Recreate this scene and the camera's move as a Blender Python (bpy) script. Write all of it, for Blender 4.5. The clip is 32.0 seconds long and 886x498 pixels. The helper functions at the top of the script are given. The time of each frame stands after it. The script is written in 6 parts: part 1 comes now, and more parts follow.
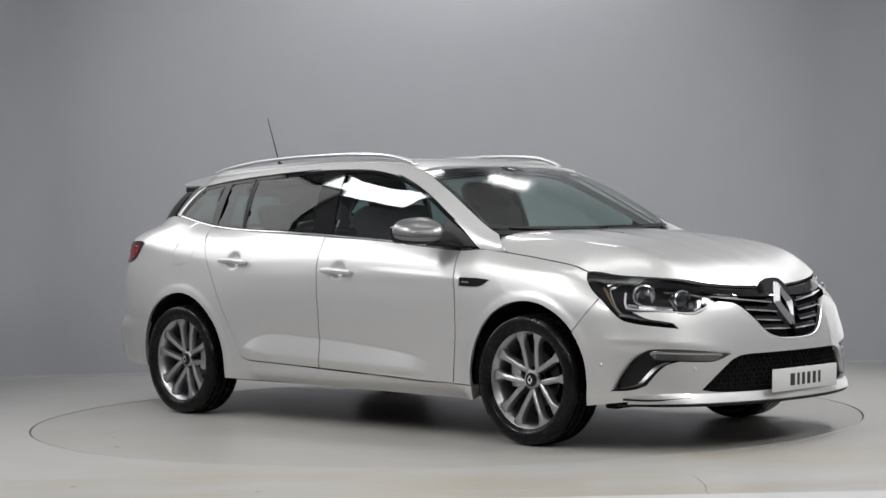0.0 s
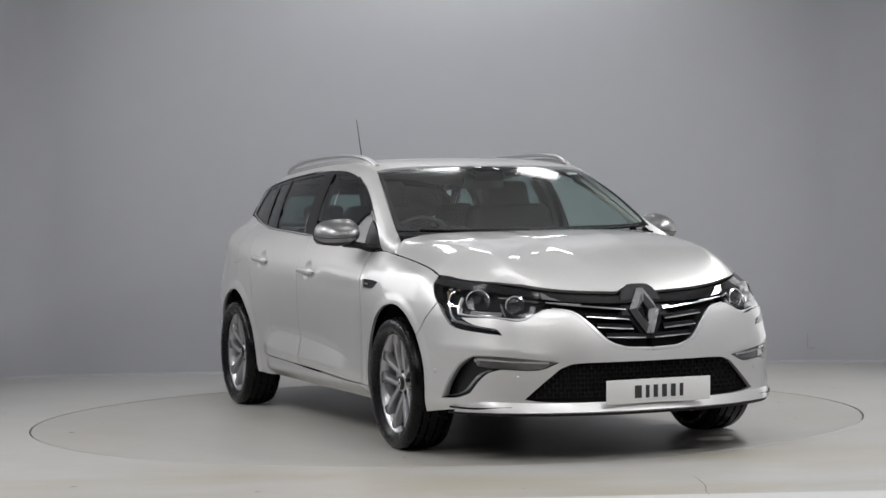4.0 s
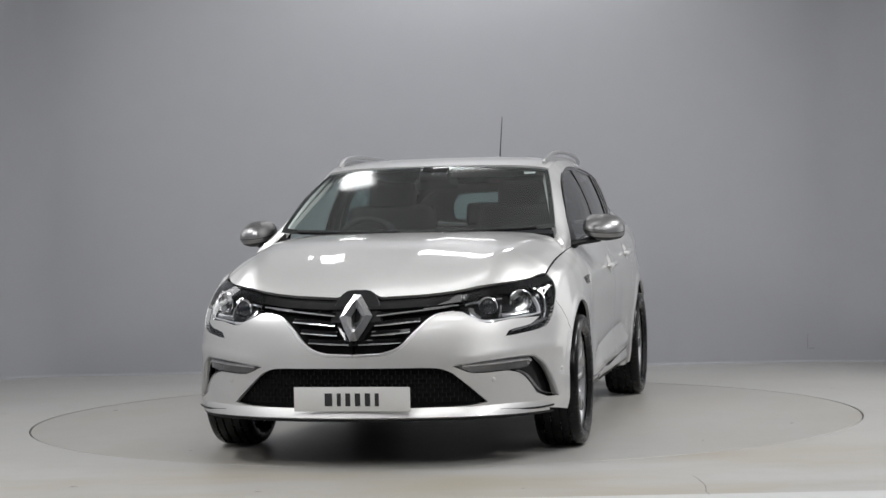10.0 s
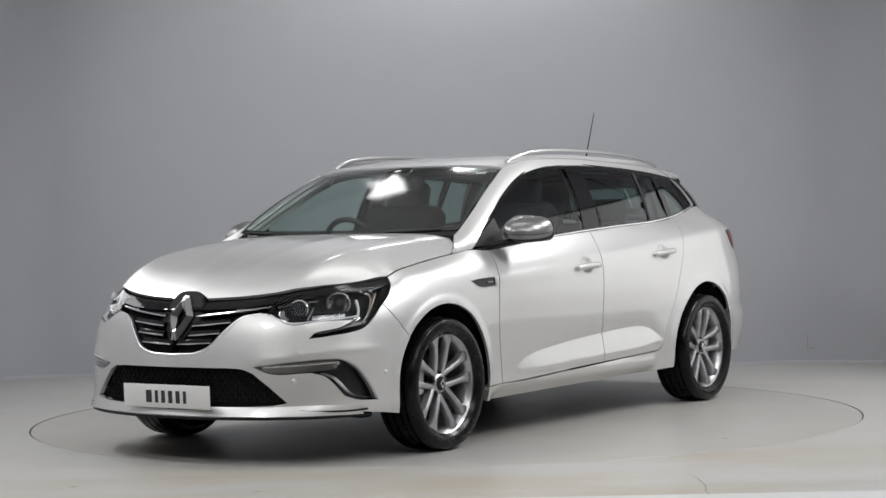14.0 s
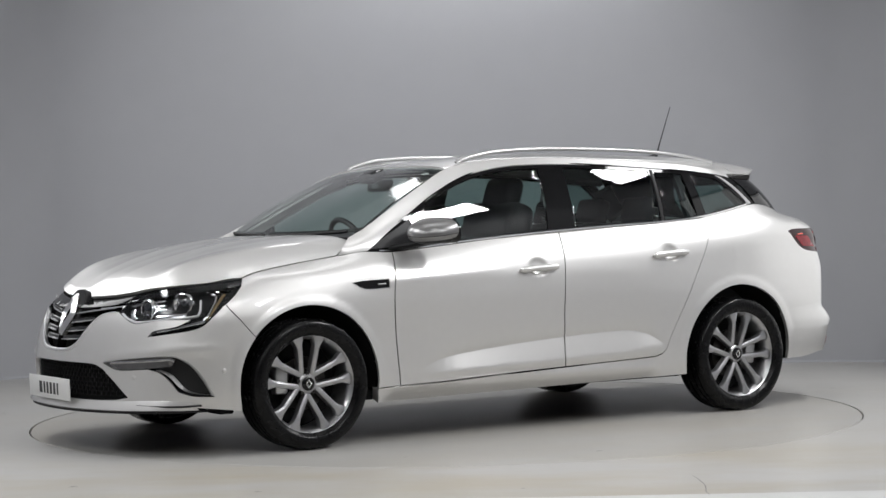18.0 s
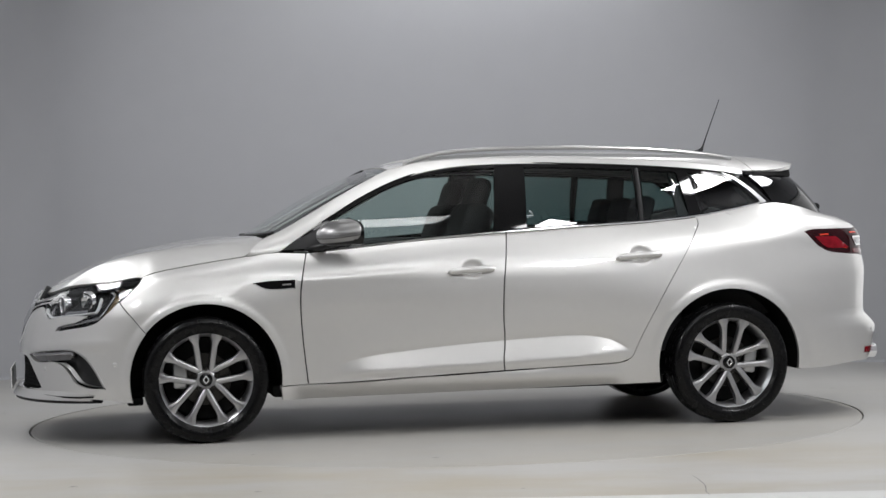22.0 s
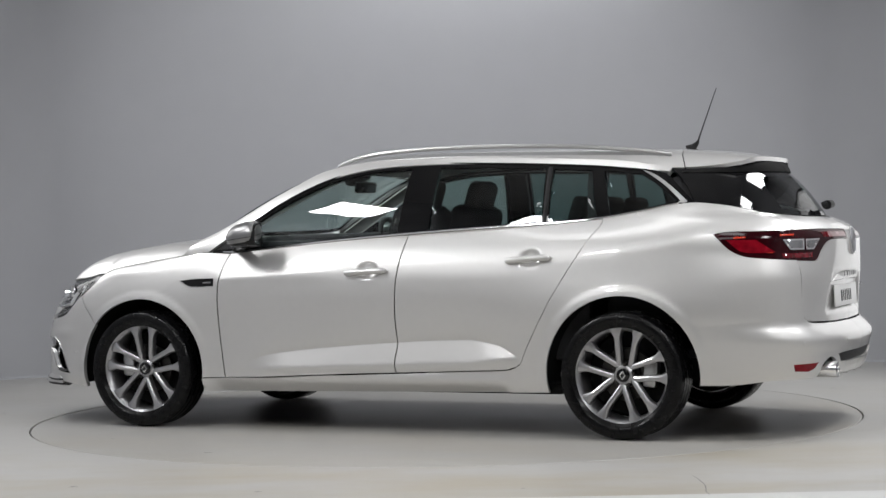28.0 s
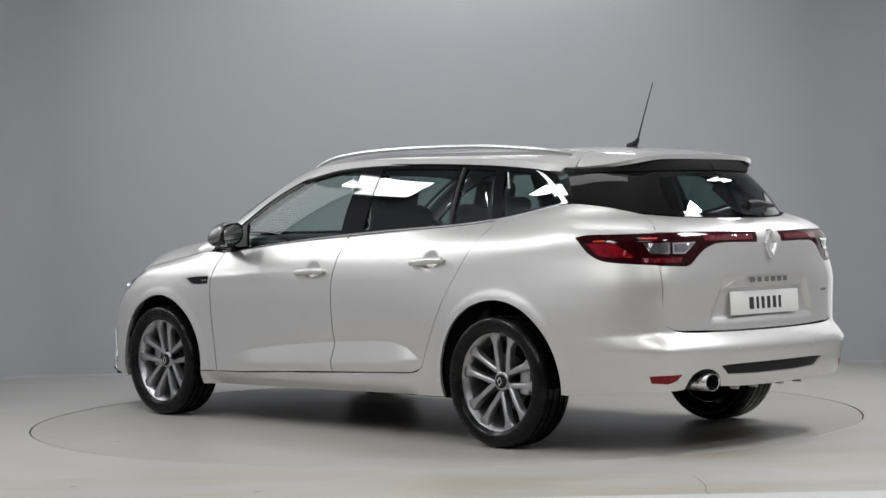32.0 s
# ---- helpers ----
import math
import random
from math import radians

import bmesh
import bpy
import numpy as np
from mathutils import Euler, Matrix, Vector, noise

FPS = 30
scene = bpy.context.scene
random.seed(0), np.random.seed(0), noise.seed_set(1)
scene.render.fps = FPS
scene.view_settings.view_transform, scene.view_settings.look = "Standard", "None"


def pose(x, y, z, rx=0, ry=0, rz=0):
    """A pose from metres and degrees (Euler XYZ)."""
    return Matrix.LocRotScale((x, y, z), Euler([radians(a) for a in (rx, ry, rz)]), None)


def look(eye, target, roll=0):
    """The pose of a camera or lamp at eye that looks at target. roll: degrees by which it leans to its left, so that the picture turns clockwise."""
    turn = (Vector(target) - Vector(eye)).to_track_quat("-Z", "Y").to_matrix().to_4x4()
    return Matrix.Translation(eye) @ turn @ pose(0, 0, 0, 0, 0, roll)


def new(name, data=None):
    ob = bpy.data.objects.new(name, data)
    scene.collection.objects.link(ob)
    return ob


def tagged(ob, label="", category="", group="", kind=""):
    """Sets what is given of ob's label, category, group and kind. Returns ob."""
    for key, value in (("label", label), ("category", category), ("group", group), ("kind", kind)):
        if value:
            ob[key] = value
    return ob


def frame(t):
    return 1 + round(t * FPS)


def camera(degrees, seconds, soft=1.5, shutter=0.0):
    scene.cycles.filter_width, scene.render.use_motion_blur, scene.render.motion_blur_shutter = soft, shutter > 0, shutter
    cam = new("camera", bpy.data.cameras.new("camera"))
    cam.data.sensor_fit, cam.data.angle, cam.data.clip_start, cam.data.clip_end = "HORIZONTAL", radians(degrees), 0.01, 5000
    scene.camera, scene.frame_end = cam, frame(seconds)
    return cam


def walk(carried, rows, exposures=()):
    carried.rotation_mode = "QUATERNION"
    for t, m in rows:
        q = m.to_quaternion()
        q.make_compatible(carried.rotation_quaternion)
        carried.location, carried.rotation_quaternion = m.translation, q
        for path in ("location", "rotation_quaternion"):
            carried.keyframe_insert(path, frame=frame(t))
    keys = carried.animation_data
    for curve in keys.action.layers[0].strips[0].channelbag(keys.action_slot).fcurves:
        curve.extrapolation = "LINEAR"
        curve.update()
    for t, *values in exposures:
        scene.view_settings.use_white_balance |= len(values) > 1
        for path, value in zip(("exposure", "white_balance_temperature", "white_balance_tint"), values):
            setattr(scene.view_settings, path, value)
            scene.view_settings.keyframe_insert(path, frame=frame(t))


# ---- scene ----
# camera: one still view across a turntable
cam = camera(26.42, 32.0, soft=1.5)
EYE = (0.0, -10.4935, 1.0474)
AIM = (0.0, 0.0, 1.0474 - 10.4935 * math.tan(radians(0.676)))
walk(cam, [(0.0, look(EYE, AIM, -1.124)), (32.0, look(EYE, AIM, -1.124))])

# ---------- light ----------
world = bpy.data.worlds.new("studio_world")
scene.world = world
world.use_nodes = True
world.node_tree.nodes["Background"].inputs[0].default_value = (0.5, 0.52, 0.55, 1)
world.node_tree.nodes["Background"].inputs[1].default_value = 0.02
scene.view_settings.exposure = -0.27
ROOM_X, ROOM_BACK, ROOM_FRONT, ROOM_H = 3.35, 3.36, -13.0, 4.3
LIGHTS = [
    # x, y, z, tilt about y, tilt about x, size x, size y, watts
    (0.05, 2.60, 3.75, 0, 0, 0.70, 0.70, 15),
    (-1.0, 2.3, 3.7, 0, 0, 0.35, 1.0, 8),
    (1.15, 2.75, 3.6, 0, 0, 0.40, 0.50, 7),
    (0.0, -1.4, 4.0, 0, 0, 2.4, 0.7, 18),
    (0.55, -4.6, 3.8, 0, 15, 1.7, 0.6, 26),
    # added fill for the car's nose, no fixture known at this spot
    (0.0, -6.8, 4.0, 0, 25, 2.2, 0.6, 26),
    # these two are added to fill the flanks, no such fixtures known
    (-2.7, -4.9, 3.3, -35, 12, 0.4, 0.8, 38),
    (2.7, -4.9, 3.3, 35, 12, 0.4, 0.8, 44),
    (-3.0, -2.1, 3.3, -45, 0, 0.40, 0.8, 54),
    (3.0, -2.1, 3.3, 45, 0, 0.40, 0.8, 66),
    (-3.05, 0.15, 3.10, -58, 0, 0.45, 1.0, 34),
    (3.05, 0.15, 3.10, 58, 0, 0.45, 1.0, 56),
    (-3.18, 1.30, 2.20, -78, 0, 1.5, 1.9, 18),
    # unseen low panel added by the right wall to brighten the car's flank
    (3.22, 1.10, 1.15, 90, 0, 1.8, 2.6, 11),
]


def lamp(x, y, z, ry, rx, sx, sy, watts):
    data = bpy.data.lights.new("softbox_lamp", "AREA")
    data.shape, data.size, data.size_y, data.energy = "RECTANGLE", sx, sy, watts
    data.color = (0.985, 0.988, 1.0)
    ob = new("softbox_lamp", data)
    ob.matrix_world = pose(x, y, z, rx, ry, 0) @ pose(0, 0, -0.03)
    return ob


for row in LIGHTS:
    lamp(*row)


# ---------- materials ----------
def material(name, color, rough=0.5, metal=0.0, coat=0.0, vary=0.0, scale=8.0, bump=0.0, bump_scale=60.0,
             rough_vary=0.0, trans=0.0, ior=1.45, spec=0.5, coat_rough=0.03, coat_ior=1.5):
    m = bpy.data.materials.new(name)
    m.use_nodes = True
    t = m.node_tree
    b = t.nodes["Principled BSDF"]
    b.inputs["Base Color"].default_value = (*color, 1)
    b.inputs["Roughness"].default_value = rough
    b.inputs["Metallic"].default_value = metal
    b.inputs["Coat Weight"].default_value = coat
    b.inputs["Coat Roughness"].default_value = coat_rough
    b.inputs["Coat IOR"].default_value = coat_ior
    b.inputs["Transmission Weight"].default_value = trans
    b.inputs["IOR"].default_value = ior
    b.inputs["Specular IOR Level"].default_value = spec
    geo = t.nodes.new("ShaderNodeTexCoord")

    def noise_node(sc, detail=4):
        n = t.nodes.new("ShaderNodeTexNoise")
        n.inputs["Scale"].default_value = sc
        n.inputs["Detail"].default_value = detail
        t.links.new(geo.outputs["Object"], n.inputs["Vector"])
        return n
    if vary:
        n1, n2 = noise_node(scale), noise_node(scale * 9)
        add = t.nodes.new("ShaderNodeMath")
        add.operation = "ADD"
        t.links.new(n1.outputs["Fac"], add.inputs[0])
        t.links.new(n2.outputs["Fac"], add.inputs[1])
        ramp = t.nodes.new("ShaderNodeMapRange")
        ramp.inputs["From Min"].default_value, ramp.inputs["From Max"].default_value = 0.6, 1.4
        ramp.inputs["To Min"].default_value, ramp.inputs["To Max"].default_value = 1 - vary, 1 + vary
        t.links.new(add.outputs[0], ramp.inputs["Value"])
        mix = t.nodes.new("ShaderNodeVectorMath")
        mix.operation = "SCALE"
        mix.inputs[0].default_value = color
        t.links.new(ramp.outputs[0], mix.inputs["Scale"])
        t.links.new(mix.outputs[0], b.inputs["Base Color"])
    if rough_vary:
        n = noise_node(scale * 1.7)
        ramp = t.nodes.new("ShaderNodeMapRange")
        ramp.inputs["To Min"].default_value, ramp.inputs["To Max"].default_value = max(0.0, rough - rough_vary), rough + rough_vary
        t.links.new(n.outputs["Fac"], ramp.inputs["Value"])
        t.links.new(ramp.outputs[0], b.inputs["Roughness"])
    if bump:
        n = noise_node(bump_scale)
        bn = t.nodes.new("ShaderNodeBump")
        bn.inputs["Strength"].default_value = bump
        bn.inputs["Distance"].default_value = 0.004
        t.links.new(n.outputs["Fac"], bn.inputs["Height"])
        t.links.new(bn.outputs[0], b.inputs["Normal"])
    return m


PAINT = material("pearl_paint", (0.69, 0.683, 0.672), 0.41, 0.69, 1.0, vary=0.015, scale=3, coat_rough=0.02, coat_ior=1.5)
GLOSS_BLACK = material("gloss_black", (0.006, 0.006, 0.0065), 0.05, 0, 0.0, vary=0.1, spec=0.40)
HOUSING = material("lamp_housing", (0.018, 0.018, 0.019), 0.16, 0, 0.0, vary=0.2, spec=0.2)
RECESS = material("fog_recess_black", (0.018, 0.018, 0.019), 0.30, 0.0, vary=0.1)
SAIL = material("mirror_sail_grey", (0.028, 0.028, 0.030), 0.45, vary=0.1, bump=0.08, bump_scale=500)
MIRROR_CAP = material("mirror_cap", (0.27, 0.268, 0.268), 0.34, 0.85, 0.0, vary=0.03)
TRIM_BLACK = material("trim_black", (0.010, 0.010, 0.011), 0.5, spec=0.3, vary=0.15, bump=0.1, bump_scale=400)
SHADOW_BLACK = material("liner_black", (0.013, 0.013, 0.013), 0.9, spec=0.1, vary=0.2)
BRIGHT = material("bright_edging", (0.88, 0.88, 0.89), 0.32, 1.0, vary=0.03)
EMBLEM = material("emblem_chrome", (0.62, 0.62, 0.63), 0.22, 1.0, vary=0.04)
CHROME = material("chrome", (0.90, 0.90, 0.91), 0.14, 1.0, vary=0.02)
SATIN = material("satin_silver", (0.50, 0.50, 0.50), 0.36, 0.9, 0.4, vary=0.03)
ALLOY = material("alloy_grey", (0.44, 0.44, 0.45), 0.34, 0.9, 0.7, vary=0.06, scale=20)
RUBBER = material("tyre_rubber", (0.004, 0.004, 0.0044), 0.26, spec=0.26, vary=0.25, scale=15, rough_vary=0.08, bump=0.05, bump_scale=150)
DISC = material("brake_disc", (0.06, 0.058, 0.055), 0.35, 1.0, vary=0.15, scale=30)
CLOTH = material("seat_cloth", (0.008, 0.008, 0.009), 0.9, vary=0.25, scale=40, bump=0.1, bump_scale=300)
DASH = material("dash_plastic", (0.03, 0.03, 0.033), 0.6, vary=0.15, bump=0.2, bump_scale=500)
LINING = material("headliner", (0.55, 0.54, 0.52), 0.9, vary=0.04, bump=0.2, bump_scale=500)
PLATE = material("plate_white", (0.74, 0.74, 0.73), 0.35, vary=0.02)
INK = material("plate_ink", (0.03, 0.03, 0.032), 0.5, vary=0.1)
WHITE_PLASTIC = material("light_guide", (0.75, 0.75, 0.76), 0.25, 0, 0.5, vary=0.03)
RED = material("lamp_red", (0.20, 0.003, 0.010), 0.08, 0, 0.0, vary=0.6, scale=30, spec=0.35)
RED_MID = material("lamp_mid_red", (0.11, 0.003, 0.008), 0.06, 0, 0.6, vary=0.45, scale=22, spec=0.4)
RED_HOT = material("lamp_orange_red", (0.62, 0.045, 0.020), 0.12, 0, 0.4, vary=0.4, scale=40)
RED_DEEP = material("lamp_deep_red", (0.022, 0.0012, 0.003), 0.08, 0, 0.0, vary=0.3, scale=12, spec=0.3)
AMBER = material("lamp_amber", (0.20, 0.14, 0.07), 0.25, 0, 0.5, vary=0.1)
CLEAR_CELL = material("clear_cell", (0.42, 0.42, 0.43), 0.2, 0.9, 0.5, vary=0.3, scale=30)
FOG_LENS = material("fog_lens", (0.11, 0.108, 0.108), 0.12, 0.4, 1.0, vary=0.3, scale=25)
LENS = material("projector_lens", (0.02, 0.022, 0.028), 0.03, 0.3, 1.0, vary=0.05)


def glass(name, tint, gloss_rough=0.01, film=0.062):
    """Thin pane: tinted clear sheet with a mirror film that grows with the angle."""
    m = bpy.data.materials.new(name)
    m.use_nodes = True
    t = m.node_tree
    t.nodes.remove(t.nodes["Principled BSDF"])
    clear = t.nodes.new("ShaderNodeBsdfTransparent")
    clear.inputs[0].default_value = (*tint, 1)
    gl = t.nodes.new("ShaderNodeBsdfGlossy")
    gl.inputs["Roughness"].default_value = gloss_rough
    gl.inputs["Color"].default_value = (0.95, 0.95, 0.95, 1)
    edge = t.nodes.new("ShaderNodeLayerWeight")
    edge.inputs[0].default_value = 0.5
    power = t.nodes.new("ShaderNodeMath")
    power.operation = "POWER"
    power.inputs[1].default_value = 5.0
    t.links.new(edge.outputs["Facing"], power.inputs[0])
    fr = t.nodes.new("ShaderNodeMath")
    fr.operation = "MULTIPLY_ADD"
    fr.inputs[1].default_value, fr.inputs[2].default_value = 0.9, film
    t.links.new(power.outputs[0], fr.inputs[0])
    mix = t.nodes.new("ShaderNodeMixShader")
    t.links.new(fr.outputs[0], mix.inputs[0])
    t.links.new(clear.outputs[0], mix.inputs[1])
    t.links.new(gl.outputs[0], mix.inputs[2])
    t.links.new(mix.outputs[0], t.nodes["Material Output"].inputs[0])
    return m


WINDSCREEN = glass("windscreen_glass", (0.72, 0.82, 0.80), 0.11, film=0.125)
FRONT_GLASS = glass("front_side_glass", (0.70, 0.80, 0.78))
PRIVACY = glass("privacy_glass", (0.32, 0.42, 0.41))
CLEAR = glass("lamp_cover", (0.86, 0.87, 0.88), film=0.03)
WALL = material("studio_wall_paint", (0.38, 0.385, 0.405), 0.75, vary=0.025, scale=0.5, bump=0.05, bump_scale=90)


def stained(name, grey, tan, rough, size, spec=0.5, tan_span=(-2.6, -0.8)):
    """Floor paint with broad warm stains, fine grime and an uneven polish."""
    m = material(name, grey, rough, vary=0.04, scale=0.9, rough_vary=0.06, spec=spec)
    t = m.node_tree
    b = t.nodes["Principled BSDF"]
    base = b.inputs["Base Color"].links[0].from_socket
    geo = t.nodes.new("ShaderNodeTexCoord")
    shift = t.nodes.new("ShaderNodeMapping")
    shift.inputs["Location"].default_value = (0.35, 0.2, 0.0)
    shift.inputs["Scale"].default_value = (0.55, 1.3, 1.0)
    t.links.new(geo.outputs["Object"], shift.inputs["Vector"])
    n = t.nodes.new("ShaderNodeTexNoise")
    n.inputs["Scale"].default_value = size
    n.inputs["Detail"].default_value = 5
    n.inputs["Roughness"].default_value = 0.62
    t.links.new(shift.outputs[0], n.inputs["Vector"])
    ramp = t.nodes.new("ShaderNodeMapRange")
    ramp.inputs["From Min"].default_value, ramp.inputs["From Max"].default_value = 0.40, 0.66
    t.links.new(n.outputs["Fac"], ramp.inputs["Value"])
    mix = t.nodes.new("ShaderNodeMix")
    mix.data_type = "RGBA"
    # the tan weakens from front to back over the given span of y
    split = t.nodes.new("ShaderNodeSeparateXYZ")
    t.links.new(geo.outputs["Object"], split.inputs[0])
    front = t.nodes.new("ShaderNodeMapRange")
    front.interpolation_type = "SMOOTHSTEP"
    front.inputs["From Min"].default_value, front.inputs["From Max"].default_value = tan_span
    front.inputs["To Min"].default_value, front.inputs["To Max"].default_value = 1.0, 0.15
    t.links.new(split.outputs["Y"], front.inputs["Value"])
    both_masks = t.nodes.new("ShaderNodeMath")
    both_masks.operation = "MULTIPLY"
    t.links.new(ramp.outputs[0], both_masks.inputs[0])
    t.links.new(front.outputs[0], both_masks.inputs[1])
    t.links.new(both_masks.outputs[0], mix.inputs[0])
    t.links.new(base, mix.inputs[6])
    mix.inputs[7].default_value = (*tan, 1)
    t.links.new(mix.outputs[2], b.inputs["Base Color"])
    return m


FLOOR = stained("studio_floor_paint", (0.475, 0.468, 0.452), (0.42, 0.384, 0.312), 0.34, 1.1, 0.4)
DECK = stained("turntable_paint", (0.435, 0.426, 0.406), (0.425, 0.402, 0.360), 0.32, 0.9, 0.30, (4.0, 5.0))
FLOOR_PALE = material("pale_floor_sheet", (0.62, 0.62, 0.61), 0.35, vary=0.04, scale=1.5)
CEILING = material("ceiling_paint", (0.58, 0.58, 0.58), 0.85, vary=0.03, scale=0.6)
SCUFF = material("floor_scuff", (0.27, 0.26, 0.25), 0.6, vary=0.2)
WALL_MARK = material("wall_mark", (0.29, 0.292, 0.30), 0.7, vary=0.1)
FIXTURE = material("softbox_case", (0.05, 0.05, 0.05), 0.6, vary=0.1)


# ---------- mesh helpers ----------
def mesh_object(name, verts, faces, mat, smooth=True, parent=None, label=""):
    me = bpy.data.meshes.new(name)
    me.from_pydata([tuple(v) for v in verts], [], faces)
    me.materials.append(mat)
    if smooth:
        me.polygons.foreach_set("use_smooth", [True] * len(me.polygons))
    me.update()
    ob = new(name, me)
    if parent:
        ob.parent = parent
    if label:
        tagged(ob, label)
    return ob


def part(name, bm, mat, parent, label="", smooth=True, angle=35):
    bmesh.ops.recalc_face_normals(bm, faces=bm.faces[:])
    me = bpy.data.meshes.new(name)
    bm.to_mesh(me)
    bm.free()
    me.materials.append(mat)
    if smooth:
        me.polygons.foreach_set("use_smooth", [True] * len(me.polygons))
        me.set_sharp_from_angle(angle=radians(angle))
    ob = new(name, me)
    ob.parent = parent
    if label:
        tagged(ob, label)
    return ob


def add_box(bm, size, m, bevel=0.0, seg=2):
    r = bmesh.ops.create_cube(bm, size=1.0, matrix=m @ Matrix.Diagonal((*size, 1)))
    if bevel:
        edges = list({e for v in r["verts"] for e in v.link_edges})
        bmesh.ops.bevel(bm, geom=edges, offset=bevel, segments=seg, profile=0.5, affect="EDGES")
    return bm


def box(size, m, bevel=0.0, seg=2):
    return add_box(bmesh.new(), size, m, bevel, seg)


def add_lathe(bm, profile, n=48, m=Matrix(), closed=False):
    """Turns a profile of (radius, y) about the y axis."""
    rings = []
    for r, y in profile:
        rings.append([bm.verts.new(m @ Vector((r * math.cos(2 * math.pi * k / n), y, r * math.sin(2 * math.pi * k / n)))) for k in range(n)])
    pairs = list(zip(rings, rings[1:]))
    if closed:
        pairs.append((rings[-1], rings[0]))
    for a, b in pairs:
        for k in range(n):
            bm.faces.new((a[k], a[(k + 1) % n], b[(k + 1) % n], b[k]))
    return bm


def add_tube(bm, pts, radius, n=8, flat=1.0, caps=True):
    """A rod along points; radius may be a list. flat squashes it in height."""
    pts = [Vector(p) for p in pts]
    rings = []
    for i, p in enumerate(pts):
        d = (pts[min(i + 1, len(pts) - 1)] - pts[max(i - 1, 0)]).normalized()
        a = d.cross(Vector((0, 0, 1)))
        a = a.normalized() if a.length > 1e-4 else Vector((0, 1, 0))
        b = a.cross(d)
        r = radius[i] if isinstance(radius, (list, tuple)) else radius
        rings.append([bm.verts.new(p + a * (r * math.cos(2 * math.pi * k / n)) + b * (r * flat * math.sin(2 * math.pi * k / n))) for k in range(n)])
    for a, b in zip(rings, rings[1:]):
        for k in range(n):
            bm.faces.new((a[k], a[(k + 1) % n], b[(k + 1) % n], b[k]))
    if caps:
        bm.faces.new(rings[0])
        bm.faces.new(rings[-1][::-1])
    return bm


def curve(pts, step=0.02):
    """A smooth line through points (Catmull-Rom), any dimension."""
    p = [np.array(q, float) for q in pts]
    if len(p) == 2:
        n = max(1, int(np.linalg.norm(p[1] - p[0]) / step))
        return [p[0] + (p[1] - p[0]) * i / n for i in range(n + 1)]
    q = [2 * p[0] - p[1]] + p + [2 * p[-1] - p[-2]]
    out = []
    for a, b, c, d in zip(q, q[1:], q[2:], q[3:]):
        n = max(1, int(np.linalg.norm(c - b) / step))
        # chord-scaled tangents keep uneven spacing from overshooting
        lab, lbc, lcd = np.linalg.norm(b - a), np.linalg.norm(c - b), np.linalg.norm(d - c)
        ta = (c - a) * lbc / max(lab + lbc, 1e-6)
        tb = (d - b) * lbc / max(lbc + lcd, 1e-6)
        for i in range(n):
            t = i / n
            out.append((2 * t**3 - 3 * t**2 + 1) * b + (t**3 - 2 * t**2 + t) * ta + (-2 * t**3 + 3 * t**2) * c + (t**3 - t**2) * tb)
    return out + [p[-1]]


class Line:
    """A smooth function of one variable through given points."""

    def __init__(self, *pts):
        pts = sorted(pts)
        self.x = [p[0] for p in pts]
        self.y = [p[1] for p in pts]
        n = len(pts)
        h = [self.x[i + 1] - self.x[i] for i in range(n - 1)]
        d = [(self.y[i + 1] - self.y[i]) / h[i] for i in range(n - 1)]
        self.m = [d[0]] + [0.0] * (n - 2) + [d[-1]]
        for i in range(1, n - 1):
            if d[i - 1] * d[i] > 0:
                w1, w2 = 2 * h[i] + h[i - 1], h[i] + 2 * h[i - 1]
                self.m[i] = (w1 + w2) / (w1 / d[i - 1] + w2 / d[i])

    def __call__(self, v):
        x, y, m = self.x, self.y, self.m
        if v <= x[0]:
            return y[0]
        if v >= x[-1]:
            return y[-1]
        lo, hi = 0, len(x) - 1
        while hi - lo > 1:
            k = (lo + hi) // 2
            if x[k] <= v:
                lo = k
            else:
                hi = k
        h = x[hi] - x[lo]
        t = (v - x[lo]) / h
        return (2 * t**3 - 3 * t**2 + 1) * y[lo] + (t**3 - 2 * t**2 + t) * h * m[lo] + (-2 * t**3 + 3 * t**2) * y[hi] + (t**3 - t**2) * h * m[hi]


def ease(v, a, b):
    t = min(1.0, max(0.0, (v - a) / (b - a)))
    return t * t * (3 - 2 * t)


def outline(segments, step=0.02):
    """A closed outline from lines that meet in corners; lines of three or more points are smooth."""
    out = []
    for seg in segments:
        out += curve(seg, step)[:-1]
    return [(float(p[0]), float(p[1])) for p in out]


def shrink(poly, gap):
    """The outline moved inwards by the gap."""
    p = np.array(poly)
    area = 0.5 * np.sum(p[:, 0] * np.roll(p[:, 1], -1) - np.roll(p[:, 0], -1) * p[:, 1])
    sgn = 1 if area > 0 else -1
    d = np.roll(p, -1, 0) - p
    d /= np.maximum(np.linalg.norm(d, axis=1, keepdims=True), 1e-9)
    n = np.stack([-d[:, 1], d[:, 0]], 1) * sgn
    b = n + np.roll(n, 1, 0)
    b /= np.maximum((b * n).sum(1, keepdims=True), 0.4)
    return [tuple(q) for q in p + b * gap]


def inside(poly, pts):
    p = np.array(poly)
    a, b = p, np.roll(p, -1, 0)
    x, y = pts[:, 0:1], pts[:, 1:2]
    cross = ((a[:, 1] > y) != (b[:, 1] > y)) & (x < (b[:, 0] - a[:, 0]) * (y - a[:, 1]) / np.where(b[:, 1] == a[:, 1], 1e-12, b[:, 1] - a[:, 1]) + a[:, 0])
    return cross.sum(1) % 2 == 1


